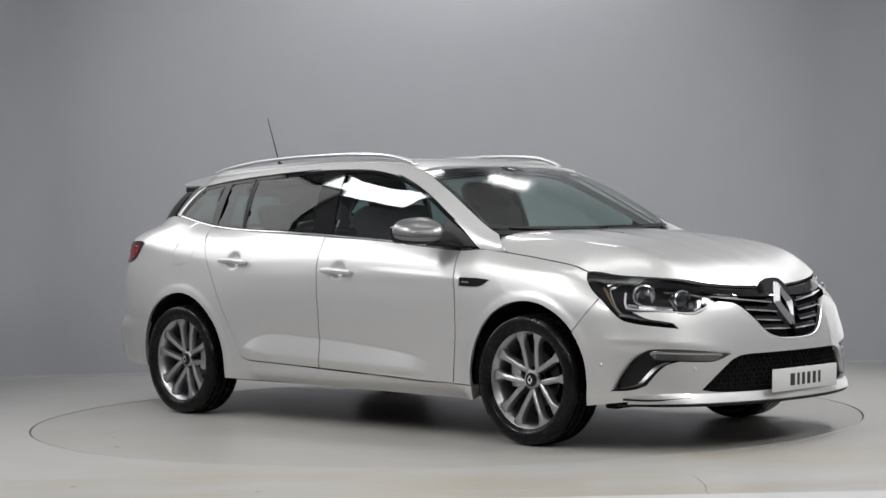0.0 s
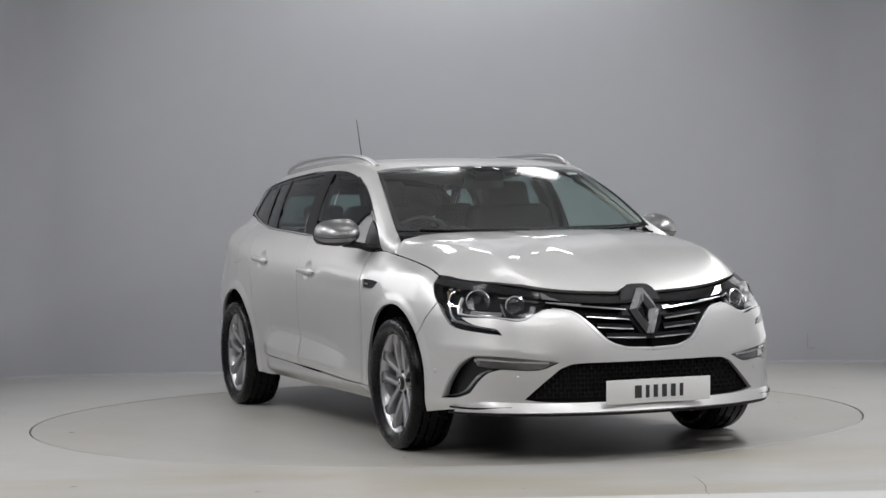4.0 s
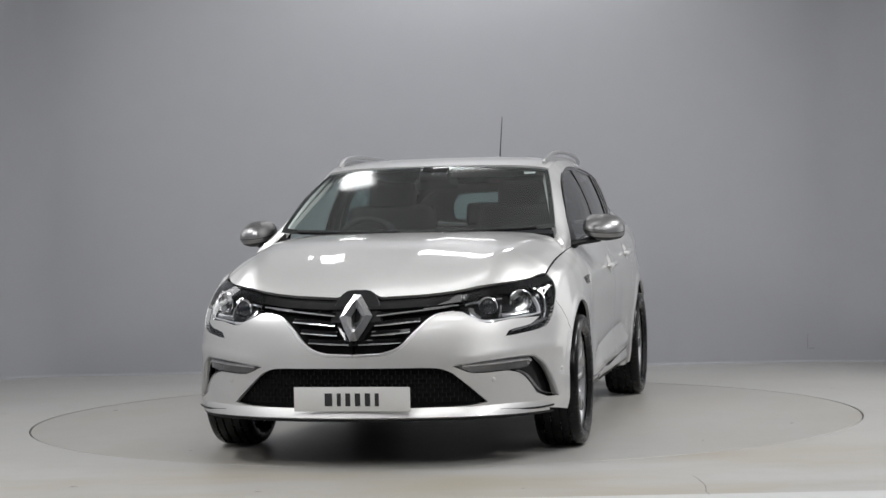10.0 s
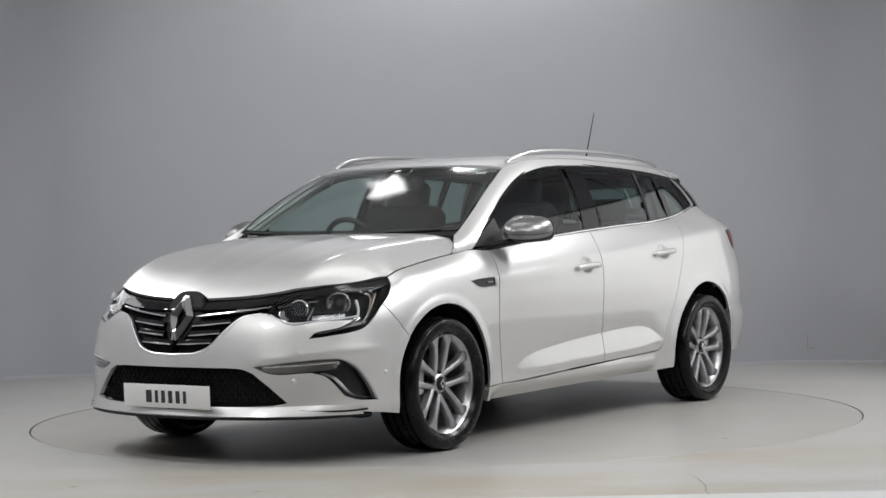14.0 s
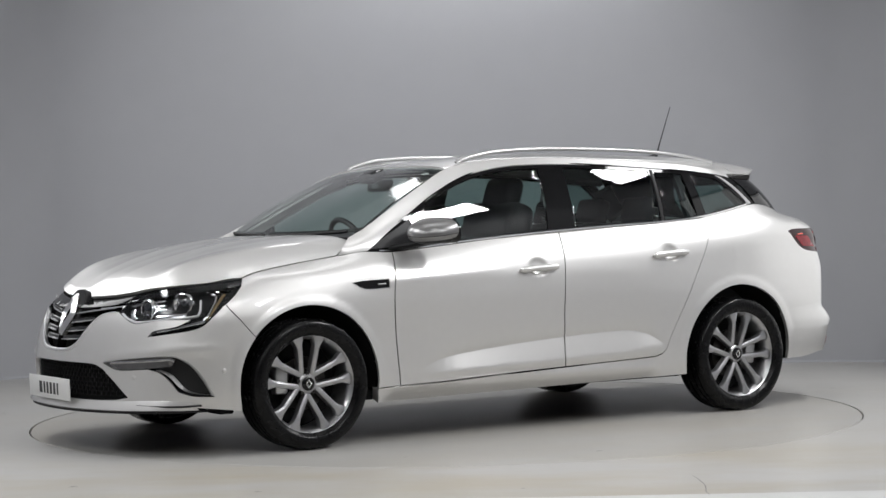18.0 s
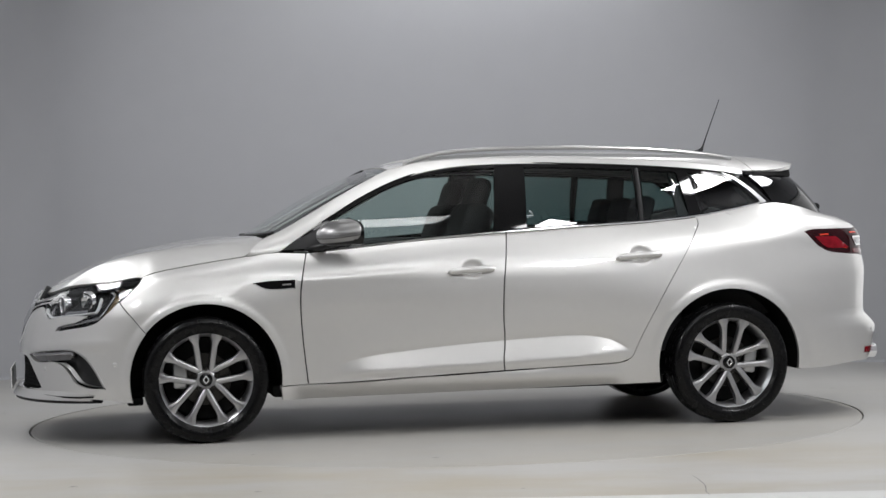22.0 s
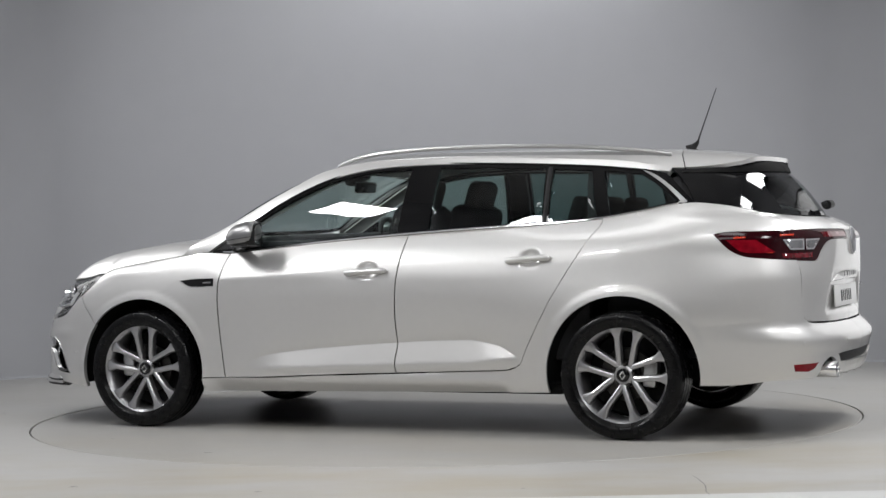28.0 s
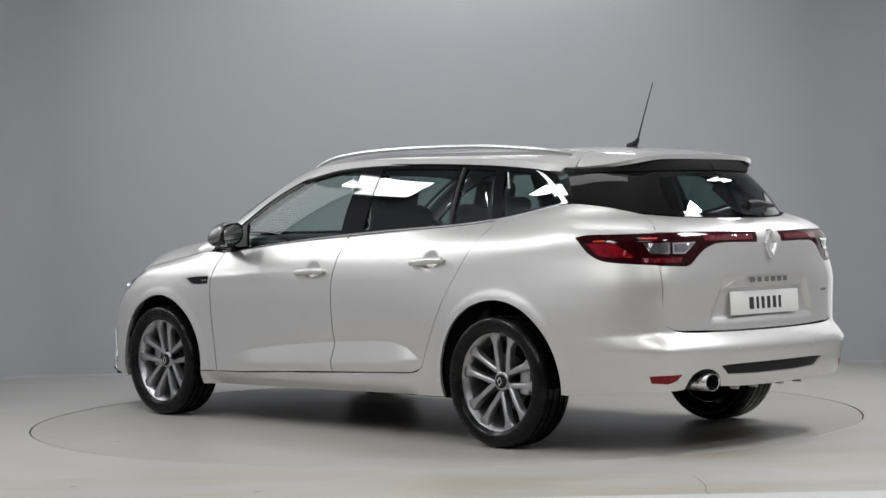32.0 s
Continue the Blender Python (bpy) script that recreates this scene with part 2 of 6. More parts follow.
def sheet(loops, fn, step=0.02, thick=0.012, lift=0.0, lines=()):
    """Fills an outline (with holes) laid on the surface fn(a, b); the rim turns inwards by thick. Returns verts, faces."""
    from mathutils.geometry import delaunay_2d_cdt
    pts, edges = [], []
    for loop in loops:
        k = len(pts)
        pts += loop
        edges += [(k + i, k + (i + 1) % len(loop)) for i in range(len(loop))]
    border = np.array(pts)
    lo, hi = border.min(0), border.max(0)
    ga, gb = np.meshgrid(np.arange(lo[0] + step / 2, hi[0], step), np.arange(lo[1] + step / 2, hi[1], step))
    ga = ga + (np.arange(ga.shape[0]) % 2 * step / 2)[:, None]
    grid = np.stack([ga.ravel(), gb.ravel()], 1)
    ok = np.zeros(len(grid), bool)
    if len(grid):
        for loop in loops:
            ok ^= inside(loop, grid)
        grid = grid[ok]
    for line in lines:
        pts_in = np.array(line)
        ok = np.ones(len(pts_in), bool)
        ok[:] = False
        for loop in loops:
            ok ^= inside(loop, pts_in)
        far = np.array([np.min(((border - g) ** 2).sum(1)) for g in pts_in])
        ok &= far > (0.2 * step) ** 2
        k = len(pts)
        index = {}
        for i, good in enumerate(ok):
            if good:
                index[i] = len(pts)
                pts.append(tuple(pts_in[i]))
        edges += [(index[i], index[i + 1]) for i in index if i + 1 in index]
    border = np.array(pts)
    if len(grid):
        near = np.array([np.min(((border - g) ** 2).sum(1)) for g in grid])
        grid = grid[near > (0.55 * step) ** 2]
    co = [Vector(p) for p in pts] + [Vector(g) for g in grid.tolist()]
    v2, e2, f2, _, _, _ = delaunay_2d_cdt(co, edges, [], 0, 1e-7)
    flat = np.array([(v.x, v.y) for v in v2])
    cen = np.array([flat[list(f)].mean(0) for f in f2])
    keep = np.zeros(len(cen), bool)
    for loop in loops:
        keep ^= inside(loop, cen)
    faces = [tuple(f) for f, k in zip(f2, keep) if k]
    used = sorted({i for f in faces for i in f})
    remap = {i: k for k, i in enumerate(used)}
    flat = flat[used]
    faces = [tuple(remap[i] for i in f) for f in faces]
    h = 0.002
    verts, normals = [], []
    for a, b in flat:
        p = fn(a, b)
        n = (fn(a + h, b) - fn(a - h, b)).cross(fn(a, b + h) - fn(a, b - h))
        normals.append(n.normalized() if n.length > 1e-12 else Vector((0, 0, 1)))
        verts.append(p)
    out = sum(n.dot(p - Vector((p.x * 0.75, 0, 0.55))) for n, p in zip(normals, verts))
    if out < 0:
        normals = [-n for n in normals]
    tri = faces[len(faces) // 2]
    a, b, c = (verts[i] for i in tri)
    if (b - a).cross(c - a).dot(normals[tri[0]]) < 0:
        faces = [f[::-1] for f in faces]
    if lift:
        verts = [p + n * lift for p, n in zip(verts, normals)]
    if thick:
        count = {}
        for f in faces:
            for i, j in zip(f, f[1:] + f[:1]):
                count[(i, j)] = count.get((i, j), 0) + 1
        rim = [(i, j) for i, j in count if (j, i) not in count and abs(verts[i].y) + abs(verts[j].y) > 1e-5]
        top, low, top_of, low_of = [], [], {}, {}
        for i in {k for e in rim for k in e}:
            top_of[i] = len(verts) + len(top)
            top.append(verts[i])
        base = len(verts) + len(top)
        for i in top_of:
            low_of[i] = base + len(low)
            low.append(verts[i] - normals[i] * thick)
        verts = verts + top + low
        faces = faces + [(top_of[j], top_of[i], low_of[i], low_of[j]) for i, j in rim]
    return verts, faces


def flip(vf):
    v, f = vf
    return [Vector((p.x, -p.y, p.z)) for p in v], [g[::-1] for g in f]


def both(vf):
    """A half joined with its mirror image, sharing the vertices of the middle line."""
    v, f = vf
    out, index = list(v), []
    for p in v:
        if abs(p.y) < 1e-5:
            index.append(len(index))
        else:
            index.append(len(out))
            out.append(Vector((p.x, -p.y, p.z)))
    return out, f + [tuple(index[i] for i in g[::-1]) for g in f]


def put(name, vf, mat, parent, label=""):
    return mesh_object(name, vf[0], vf[1], mat, True, parent, label)
# ---------- the studio ----------
def cyclorama():
    """Floor and walls of one painted sheet with a coved foot and rounded corners; the turntable's hole is cut in the floor."""
    cove, corner = 0.022, 0.55
    plan = []
    plan += [(-ROOM_X, ROOM_FRONT)]
    for k in range(13):
        a = math.pi - k * math.pi / 24
        plan.append((-ROOM_X + corner + corner * math.cos(a), ROOM_BACK - corner + corner * math.sin(a)))
    for k in range(13):
        a = math.pi / 2 - k * math.pi / 24
        plan.append((ROOM_X - corner + corner * math.cos(a), ROOM_BACK - corner + corner * math.sin(a)))
    plan += [(ROOM_X, ROOM_FRONT)]
    n = len(plan)
    inward = []
    for i in range(n):
        a, b = Vector(plan[max(i - 1, 0)]), Vector(plan[min(i + 1, n - 1)])
        d = (b - a).normalized()
        inward.append(Vector((d.y, -d.x)))
    verts, faces = [], []
    rows = [(cove * (1 - math.sin(k * math.pi / 16)), cove * (1 - math.cos(k * math.pi / 16))) for k in range(9)] + [(0, 1.0), (0, 2.4), (0, ROOM_H)]
    for off, z in rows:
        for p, q in zip(plan, inward):
            verts.append((p[0] + q.x * off, p[1] + q.y * off, z))
    for r in range(len(rows) - 1):
        for i in range(n - 1):
            k = r * n + i
            faces.append((k, k + n, k + n + 1, k + 1))
    wall = mesh_object("wall_back", verts, faces, WALL)
    tagged(wall, "smooth grey painted studio wall with a coved foot", kind="structure")
    # wall thickness behind
    solid = wall.modifiers.new("thickness", "SOLIDIFY")
    solid.thickness, solid.offset = 0.1, 1.0
    # floor with a round opening
    m = 160
    gap_r = TABLE_R + 0.009
    fv = [(gap_r * math.cos(2 * math.pi * k / m), gap_r * math.sin(2 * math.pi * k / m), 0.0) for k in range(m)]
    fv += [(gap_r * math.cos(2 * math.pi * k / m), gap_r * math.sin(2 * math.pi * k / m), -0.03) for k in range(m)]
    # the floor's outer edge is the foot of the cove
    edge = [Vector(verts[i][:2]) for i in range(n)]
    pts = [Vector(p[:2]) for p in fv[:m]] + edge
    from mathutils.geometry import delaunay_2d_cdt
    cons = [(k, (k + 1) % m) for k in range(m)] + [(m + k, m + (k + 1) % n) for k in range(n)]
    v2, _, f2, _, _, _ = delaunay_2d_cdt(pts, cons, [], 0, 1e-7)
    out = [(v.x, v.y, 0.0) for v in v2]
    good = []
    for f in f2:
        c = sum((v2[i] for i in f), Vector((0, 0))) / 3
        if c.length > gap_r * 0.9995 and inside([tuple(e) for e in edge], np.array([tuple(c)]))[0]:
            good.append(tuple(f))
    k = len(out)
    out += [(gap_r * math.cos(2 * math.pi * j / m), gap_r * math.sin(2 * math.pi * j / m), z) for z in (0.0, -0.04) for j in range(m)]
    good += [(k + j, k + (j + 1) % m, k + m + (j + 1) % m, k + m + j) for j in range(m)]
    floor = mesh_object("floor", out, good, FLOOR, smooth=False)
    tagged(floor, "pale grey glossy painted studio floor", kind="structure")
    pit = bmesh.new()
    bmesh.ops.create_circle(pit, cap_ends=True, segments=96, radius=TABLE_R + 0.2, matrix=pose(0, 0, -0.045))
    me = bpy.data.meshes.new("floor_pit")
    pit.to_mesh(me)
    pit.free()
    me.materials.append(SHADOW_BLACK)
    tagged(new("floor_pit", me), "dark pit under the turntable", kind="structure")
    front = bmesh.new()
    add_box(front, (2 * ROOM_X + 0.2, 0.1, ROOM_H), pose(0, ROOM_FRONT - 0.05, ROOM_H / 2))
    me = bpy.data.meshes.new("wall_front")
    front.to_mesh(me)
    front.free()
    me.materials.append(WALL)
    tagged(new("wall_front", me), "grey painted studio wall", kind="structure")
    top = bmesh.new()
    add_box(top, (2 * ROOM_X + 0.2, ROOM_BACK - ROOM_FRONT + 0.2, 0.1), pose(0, (ROOM_BACK + ROOM_FRONT) / 2, ROOM_H + 0.05))
    me = bpy.data.meshes.new("ceiling")
    top.to_mesh(me)
    top.free()
    me.materials.append(CEILING)
    tagged(new("ceiling", me), "plain grey studio ceiling", kind="structure")


TABLE_R = 2.2606
cyclorama()


def floor_marks():
    """A paler sheet laid in front, a hairline crack and specks on the floor, a scuff on the wall."""
    strip = bmesh.new()
    add_box(strip, (2 * ROOM_X - 0.6, 0.9, 0.004), pose(0, -3.72, 0.002), 0.001)
    me = bpy.data.meshes.new("floor_strip")
    strip.to_mesh(me)
    strip.free()
    me.materials.append(FLOOR_PALE)
    tagged(new("floor_strip", me), "pale sheet edge on the studio floor", kind="structure")
    floor = bpy.data.objects["floor"]
    rnd = random.Random(4)
    verts, n = [], 12
    for k in range(n + 1):
        f = k / n
        x = 1.012 + 0.012 * math.sin(5 * f) + rnd.uniform(-0.004, 0.004)
        w = 0.002 * (1 - abs(2 * f - 1) ** 3) + 0.0005
        verts += [(x - w, -2.70 - 0.62 * f, 0.0015 if f < 0.85 else 0.0055), (x + w, -2.70 - 0.62 * f, 0.0015 if f < 0.85 else 0.0055)]
    mesh_object("crack", verts, [(2 * k, 2 * k + 1, 2 * k + 3, 2 * k + 2) for k in range(n)], SCUFF, False, floor)
    for x, y, r in ((-1.55, -2.69, 0.012), (-0.76, -2.95, 0.010), (1.9, -2.4, 0.007), (-2.2, -1.8, 0.008), (0.3, -3.0, 0.006), (2.4, 1.2, 0.009), (-2.6, 0.6, 0.008)):
        ring = [(x + 1.5 * r * (1 + 0.3 * math.sin(3 * k + x)) * math.cos(k * math.pi / 6), y + r * (1 + 0.3 * math.cos(2 * k)) * math.sin(k * math.pi / 6), 0.0012) for k in range(12)]
        mesh_object("speck", ring, [tuple(range(12))], SCUFF, False, floor)
    wall = bpy.data.objects["wall_back"]
    mesh_object("wall_scuff", [(2.660, ROOM_BACK - 0.003, 0.10), (2.666, ROOM_BACK - 0.003, 0.10), (2.667, ROOM_BACK - 0.003, 0.21), (2.662, ROOM_BACK - 0.003, 0.21)], [(0, 1, 2, 3)], WALL_MARK, False, wall)
    mesh_object("wall_scuff", [(2.675, ROOM_BACK - 0.004, 0.098), (2.712, ROOM_BACK - 0.004, 0.100), (2.712, ROOM_BACK - 0.003, 0.108), (2.676, ROOM_BACK - 0.003, 0.106)], [(0, 1, 2, 3)], WALL_MARK, False, wall)


floor_marks()



def make_turntable():
    m = 160
    base = new("turntable")
    bm = bmesh.new()
    rings = [[bm.verts.new((r * math.cos(2 * math.pi * k / m), r * math.sin(2 * math.pi * k / m), 0)) for k in range(m)] for r in (0.6, 1.2, 1.8, TABLE_R - 0.012)]
    c = bm.verts.new((0, 0, 0))
    for k in range(m):
        bm.faces.new((c, rings[0][k], rings[0][(k + 1) % m]))
    for a, b in zip(rings, rings[1:]):
        for k in range(m):
            bm.faces.new((a[k], b[k], b[(k + 1) % m], a[(k + 1) % m]))
    part("deck", bm, DECK, base, smooth=False)
    bm = bmesh.new()
    rings = [[bm.verts.new((r * math.cos(2 * math.pi * k / m), r * math.sin(2 * math.pi * k / m), z)) for k in range(m)] for r, z in ((TABLE_R - 0.012, 0.0), (TABLE_R - 0.003, -0.0005), (TABLE_R, -0.004), (TABLE_R, -0.04))]
    for a, b in zip(rings, rings[1:]):
        for k in range(m):
            bm.faces.new((a[k], b[k], b[(k + 1) % m], a[(k + 1) % m]))
    part("edge_ring", bm, DECK, base)
    for x, y, r in ((-0.23, -2.04, 0.020), (0.4, 1.9, 0.012), (1.7, -0.9, 0.010), (-1.9, -0.4, 0.011), (-0.6, -1.8, 0.009), (1.2, 1.5, 0.008)):
        spot = bmesh.new()
        n = 14
        vs = [spot.verts.new((x + r * (1 + 0.35 * math.sin(3 * k + x)) * 1.6 * math.cos(2 * math.pi * k / n), y + r * 0.6 * math.sin(2 * math.pi * k / n), 0.0012)) for k in range(n)]
        spot.faces.new(vs)
        part("scuff", spot, SCUFF, base, smooth=False)
    return tagged(base, "round grey painted turntable set flush in the studio floor", "turntable")


turntable = make_turntable()


def make_softbox(x, y, z, ry, rx, sx, sy):
    base = new("unseen_softbox")
    base.matrix_world = pose(x, y, z, rx, ry, 0)
    for dx, dy, lx, ly in ((sx / 2 + 0.02, 0, 0.03, sy + 0.07), (-sx / 2 - 0.02, 0, 0.03, sy + 0.07), (0, sy / 2 + 0.02, sx, 0.03), (0, -sy / 2 - 0.02, sx, 0.03)):
        part("frame_bar", box((lx, ly, 0.12), pose(dx, dy, 0.02)), FIXTURE, base, smooth=False)
    part("back_panel", box((sx, sy, 0.02), pose(0, 0, 0.05)), PLATE, base, smooth=False)
    inv = base.matrix_world.inverted()
    for dx, dy in ((0.3, 0.3), (-0.3, 0.3), (0.3, -0.3), (-0.3, -0.3)):
        a = Vector((sx * dx, sy * dy, 0.06))
        w = base.matrix_world @ a
        rod = bmesh.new()
        add_tube(rod, [a, inv @ Vector((w.x, w.y, ROOM_H))], 0.008, 6)
        part("hanger", rod, FIXTURE, base)
    return tagged(base, "unseen rectangular softbox light on hangers, some added as fill", "light", "ceiling lights")


# every lamp gets a hung case, the added fill lamps too
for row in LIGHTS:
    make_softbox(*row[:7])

# ---------- the car: its surfaces (x forward, y to its left, z up, metres) ----------
NOSE = Line((0.10, 2.20), (0.18, 2.285), (0.25, 2.293), (0.36, 2.288), (0.42, 2.29), (0.48, 2.283), (0.56, 2.266), (0.64, 2.238), (0.69, 2.205), (0.74, 2.155), (0.80, 2.09))
TAIL = Line((0.10, 2.20), (0.20, 2.24), (0.27, 2.29), (0.33, 2.315), (0.40, 2.328), (0.47, 2.328), (0.52, 2.30), (0.555, 2.272), (0.60, 2.272), (0.75, 2.285), (0.88, 2.296), (0.95, 2.298), (1.0, 2.285), (1.05, 2.24), (1.09, 2.15))
TAIL_SIDE = Line((0.10, 2.20), (0.20, 2.24), (0.27, 2.268), (0.36, 2.280), (0.47, 2.283), (0.555, 2.278), (0.65, 2.279), (0.75, 2.285), (0.88, 2.296), (0.95, 2.298), (1.0, 2.285), (1.05, 2.24), (1.09, 2.15))
FRONT_PLAN = Line((0, 0), (0.15, 0.005), (0.29, 0.02), (0.48, 0.065), (0.64, 0.13), (0.74, 0.19), (0.82, 0.26), (0.90, 0.365), (0.945, 0.46), (0.975, 0.58), (0.992, 0.74), (1.0, 0.95))
REAR_PLAN = Line((0, 0), (0.15, 0.004), (0.29, 0.015), (0.42, 0.035), (0.55, 0.072), (0.67, 0.12), (0.78, 0.20), (0.87, 0.33), (0.92, 0.46), (0.96, 0.60), (0.988, 0.78), (1.0, 0.95))
REAR_LOW = Line((0, 0), (0.15, 0.003), (0.29, 0.008), (0.55, 0.032), (0.67, 0.050), (0.73, 0.066), (0.80, 0.11), (0.87, 0.20), (0.92, 0.31), (0.96, 0.46), (0.988, 0.68), (1.0, 0.95))
WIDTH = {
    "front": Line((0.12, 0.82), (0.20, 0.875), (0.27, 0.895), (0.34, 0.897), (0.42, 0.893), (0.52, 0.893), (0.62, 0.893), (0.70, 0.886), (0.78, 0.868), (0.86, 0.835), (0.95, 0.78)),
    "mid": Line((0.12, 0.80), (0.19, 0.842), (0.26, 0.860), (0.31, 0.864), (0.40, 0.866), (0.50, 0.868), (0.60, 0.873), (0.70, 0.878), (0.78, 0.874), (0.86, 0.858), (0.93, 0.832), (1.0, 0.80), (1.1, 0.76)),
    "rear": Line((0.12, 0.80), (0.20, 0.845), (0.27, 0.866), (0.34, 0.874), (0.42, 0.882), (0.52, 0.890), (0.60, 0.896), (0.66, 0.893), (0.73, 0.884), (0.80, 0.873), (0.88, 0.862), (0.96, 0.850), (1.04, 0.825), (1.15, 0.78)),
}
AXLE, HUB_Z = 1.356, 0.312
ARCH_F, ARCH_R = 0.374, 0.386


def side_width(x, z):
    f, r = ease(x, 0.75, 1.35), ease(-x, 0.45, 1.3)
    w = WIDTH["mid"](z) * (1 - f - r) + WIDTH["front"](z) * f + WIDTH["rear"](z) * r
    return w


CREASE = Line((-0.84, 0.375), (-0.78, 0.418), (-0.70, 0.457), (-0.555, 0.479), (-0.15, 0.463), (0.31, 0.429), (0.596, 0.393), (0.74, 0.345))
CREASE_LOW = Line((-0.84, 0.375), (-0.78, 0.39), (-0.55, 0.366), (-0.15, 0.352), (0.31, 0.336), (0.65, 0.325), (0.74, 0.335))


def relief(x, z):
    """Arch lips and the scooped lower doors, as an offset outwards."""
    d = 0.0
    r = math.hypot(x - AXLE, z - HUB_Z)
    d += 0.006 * (1 - ease(r, 0.398, 0.420))
    r = math.hypot(x + AXLE, z - HUB_Z)
    d += 0.006 * (1 - ease(r, 0.412, 0.436))
    if -0.84 < x < 0.74:
        a, b = CREASE(x), CREASE_LOW(x)
        if z > a:
            d -= 0.012 * math.exp(-(z - a) / 0.034) * ease(x, -0.84, -0.70) * (1 - ease(x, 0.45, 0.74))
        if z < a and a > b:
            up = min(1.0, (a - z) / max(a - b, 0.01))
            d += (0.016 * up * ease(z, 0.285, b) - 0.012 * (1 - up)) * ease(x, -0.84, -0.70) * (1 - ease(x, 0.45, 0.74))
    if 0.10 < x < 0.90:
        d += 0.0045 * (1 - ease(z, SWAGE(x) - 0.007, SWAGE(x) + 0.007)) * ease(z, SWAGE(x) - 0.09, SWAGE(x)) * ease(x, 0.10, 0.45)
    return d


# the light swage behind the side vent and the ridge over the fog lamps
SWAGE = Line((0.10, 0.846), (0.40, 0.832), (0.62, 0.818), (0.90, 0.803))
FOG_RIDGE = Line((0.40, 0.462), (0.52, 0.470), (0.64, 0.486), (0.76, 0.500), (0.88, 0.506))


# position along the body's outline in plan, from the middle of the tail (low) to the middle of the nose (high)
SIDE_F, SIDE_R = 1.34, -1.38


def plan_table(fn):
    e = [1 - k / 200 for k in range(201)]
    s, out = 0.0, [(0.0, 1.0)]
    for a, b in zip(e, e[1:]):
        s += math.hypot(fn(a) - fn(b), 0.9 * (a - b))
        out.append((s, b))
    return np.array(out)


TAB_F, TAB_R = plan_table(FRONT_PLAN), plan_table(REAR_PLAN)
S_MAX, S_MIN = SIDE_F + TAB_F[-1, 0], SIDE_R - TAB_R[-1, 0]


def raw_band(s, z):
    if s > SIDE_F:
        e = float(np.interp(s - SIDE_F, TAB_F[:, 0], TAB_F[:, 1]))
        x = NOSE(z) - FRONT_PLAN(e)
    elif s < SIDE_R:
        e = float(np.interp(SIDE_R - s, TAB_R[:, 0], TAB_R[:, 1]))
        k = 0.25 + 0.35 * ease(z, 0.76, 0.92)
        f = ease(-s, 1.50, 2.10)
        x = -TAIL(z) * f - TAIL_SIDE(z) * (1 - f) + REAR_PLAN(e) * k + REAR_LOW(e) * (1 - k)
    else:
        e = 1.0
        x = s + (NOSE(z) - 0.95 - SIDE_F) * ease(s, 0.90, SIDE_F + 0.05) / ease(SIDE_F, 0.90, SIDE_F + 0.05)
        x += (-TAIL_SIDE(z) + 0.95 - SIDE_R) * ease(-s, 1.12, -SIDE_R + 0.05) / ease(-SIDE_R, 1.12, -SIDE_R + 0.05)
    return x, e * (side_width(x, z) + relief(x, z))


def at_x(x, z):
    """The place on the outline, (s, z), of the side point with this x."""
    lo, hi = S_MIN, S_MAX
    for _ in range(40):
        k = (lo + hi) / 2
        if raw_band(k, z)[0] < x:
            lo = k
        else:
            hi = k
    return (lo, z)


def at_nose(y, z):
    lo, hi = SIDE_F, S_MAX
    for _ in range(40):
        k = (lo + hi) / 2
        if raw_band(k, z)[1] > y:
            lo = k
        else:
            hi = k
    return (lo if y > 0 else S_MAX, z)


def at_tail(y, z):
    lo, hi = S_MIN, SIDE_R
    for _ in range(40):
        k = (lo + hi) / 2
        if raw_band(k, z)[1] < y:
            lo = k
        else:
            hi = k
    return (hi if y > 0 else S_MIN, z)


# the band's upper rim: bonnet edge, belt line, foot of the rear glass
RIM = [(2.140, 0.0, 0.728), (2.132, 0.10, 0.727), (2.100, 0.30, 0.735), (2.045, 0.48, 0.757), (1.960, 0.60, 0.783), (1.80, 0.70, 0.806), (1.665, 0.760, 0.823),
       (1.595, 0.768, 0.848), (1.440, 0.768, 0.876), (1.300, 0.772, 0.897), (1.150, 0.780, 0.917), (0.975, 0.788, 0.935),
       (0.860, 0.790, 0.930), (0.640, 0.788, 0.946), (0.300, 0.782, 0.977), (0.0, 0.776, 0.999), (-0.20, 0.770, 1.012), (-0.58, 0.760, 1.033), (-0.90, 0.748, 1.047),
       (-1.20, 0.730, 1.070), (-1.45, 0.705, 1.108), (-1.60, 0.683, 1.136), (-1.67, 0.672, 1.141),
       (-1.80, 0.632, 1.128), (-1.955, 0.545, 1.094), (-2.06, 0.40, 1.074), (-2.13, 0.22, 1.066), (-2.155, 0.0, 1.064)]
rim_s = []
for x, y, z in RIM:
    if x > 1.6:
        rim_s.append(at_nose(y, z)[0] if y < 0.62 else at_x(x, z)[0])
    elif x < -1.75:
        rim_s.append(at_tail(y, z)[0] if y < 0.6 else at_x(x, z)[0])
    else:
        rim_s.append(at_x(x, z)[0])
RIM_X = Line(*[(s, p[0]) for s, p in zip(rim_s, RIM)])
RIM_Y = Line(*[(s, p[1]) for s, p in zip(rim_s, RIM)])
RIM_Z = Line(*[(s, p[2]) for s, p in zip(rim_s, RIM)])
ZONE = Line((S_MIN, 0.10), (-1.9, 0.16), (-1.2, 0.20), (0.8, 0.16), (1.3, 0.11), (1.8, 0.05), (S_MAX, 0.05))


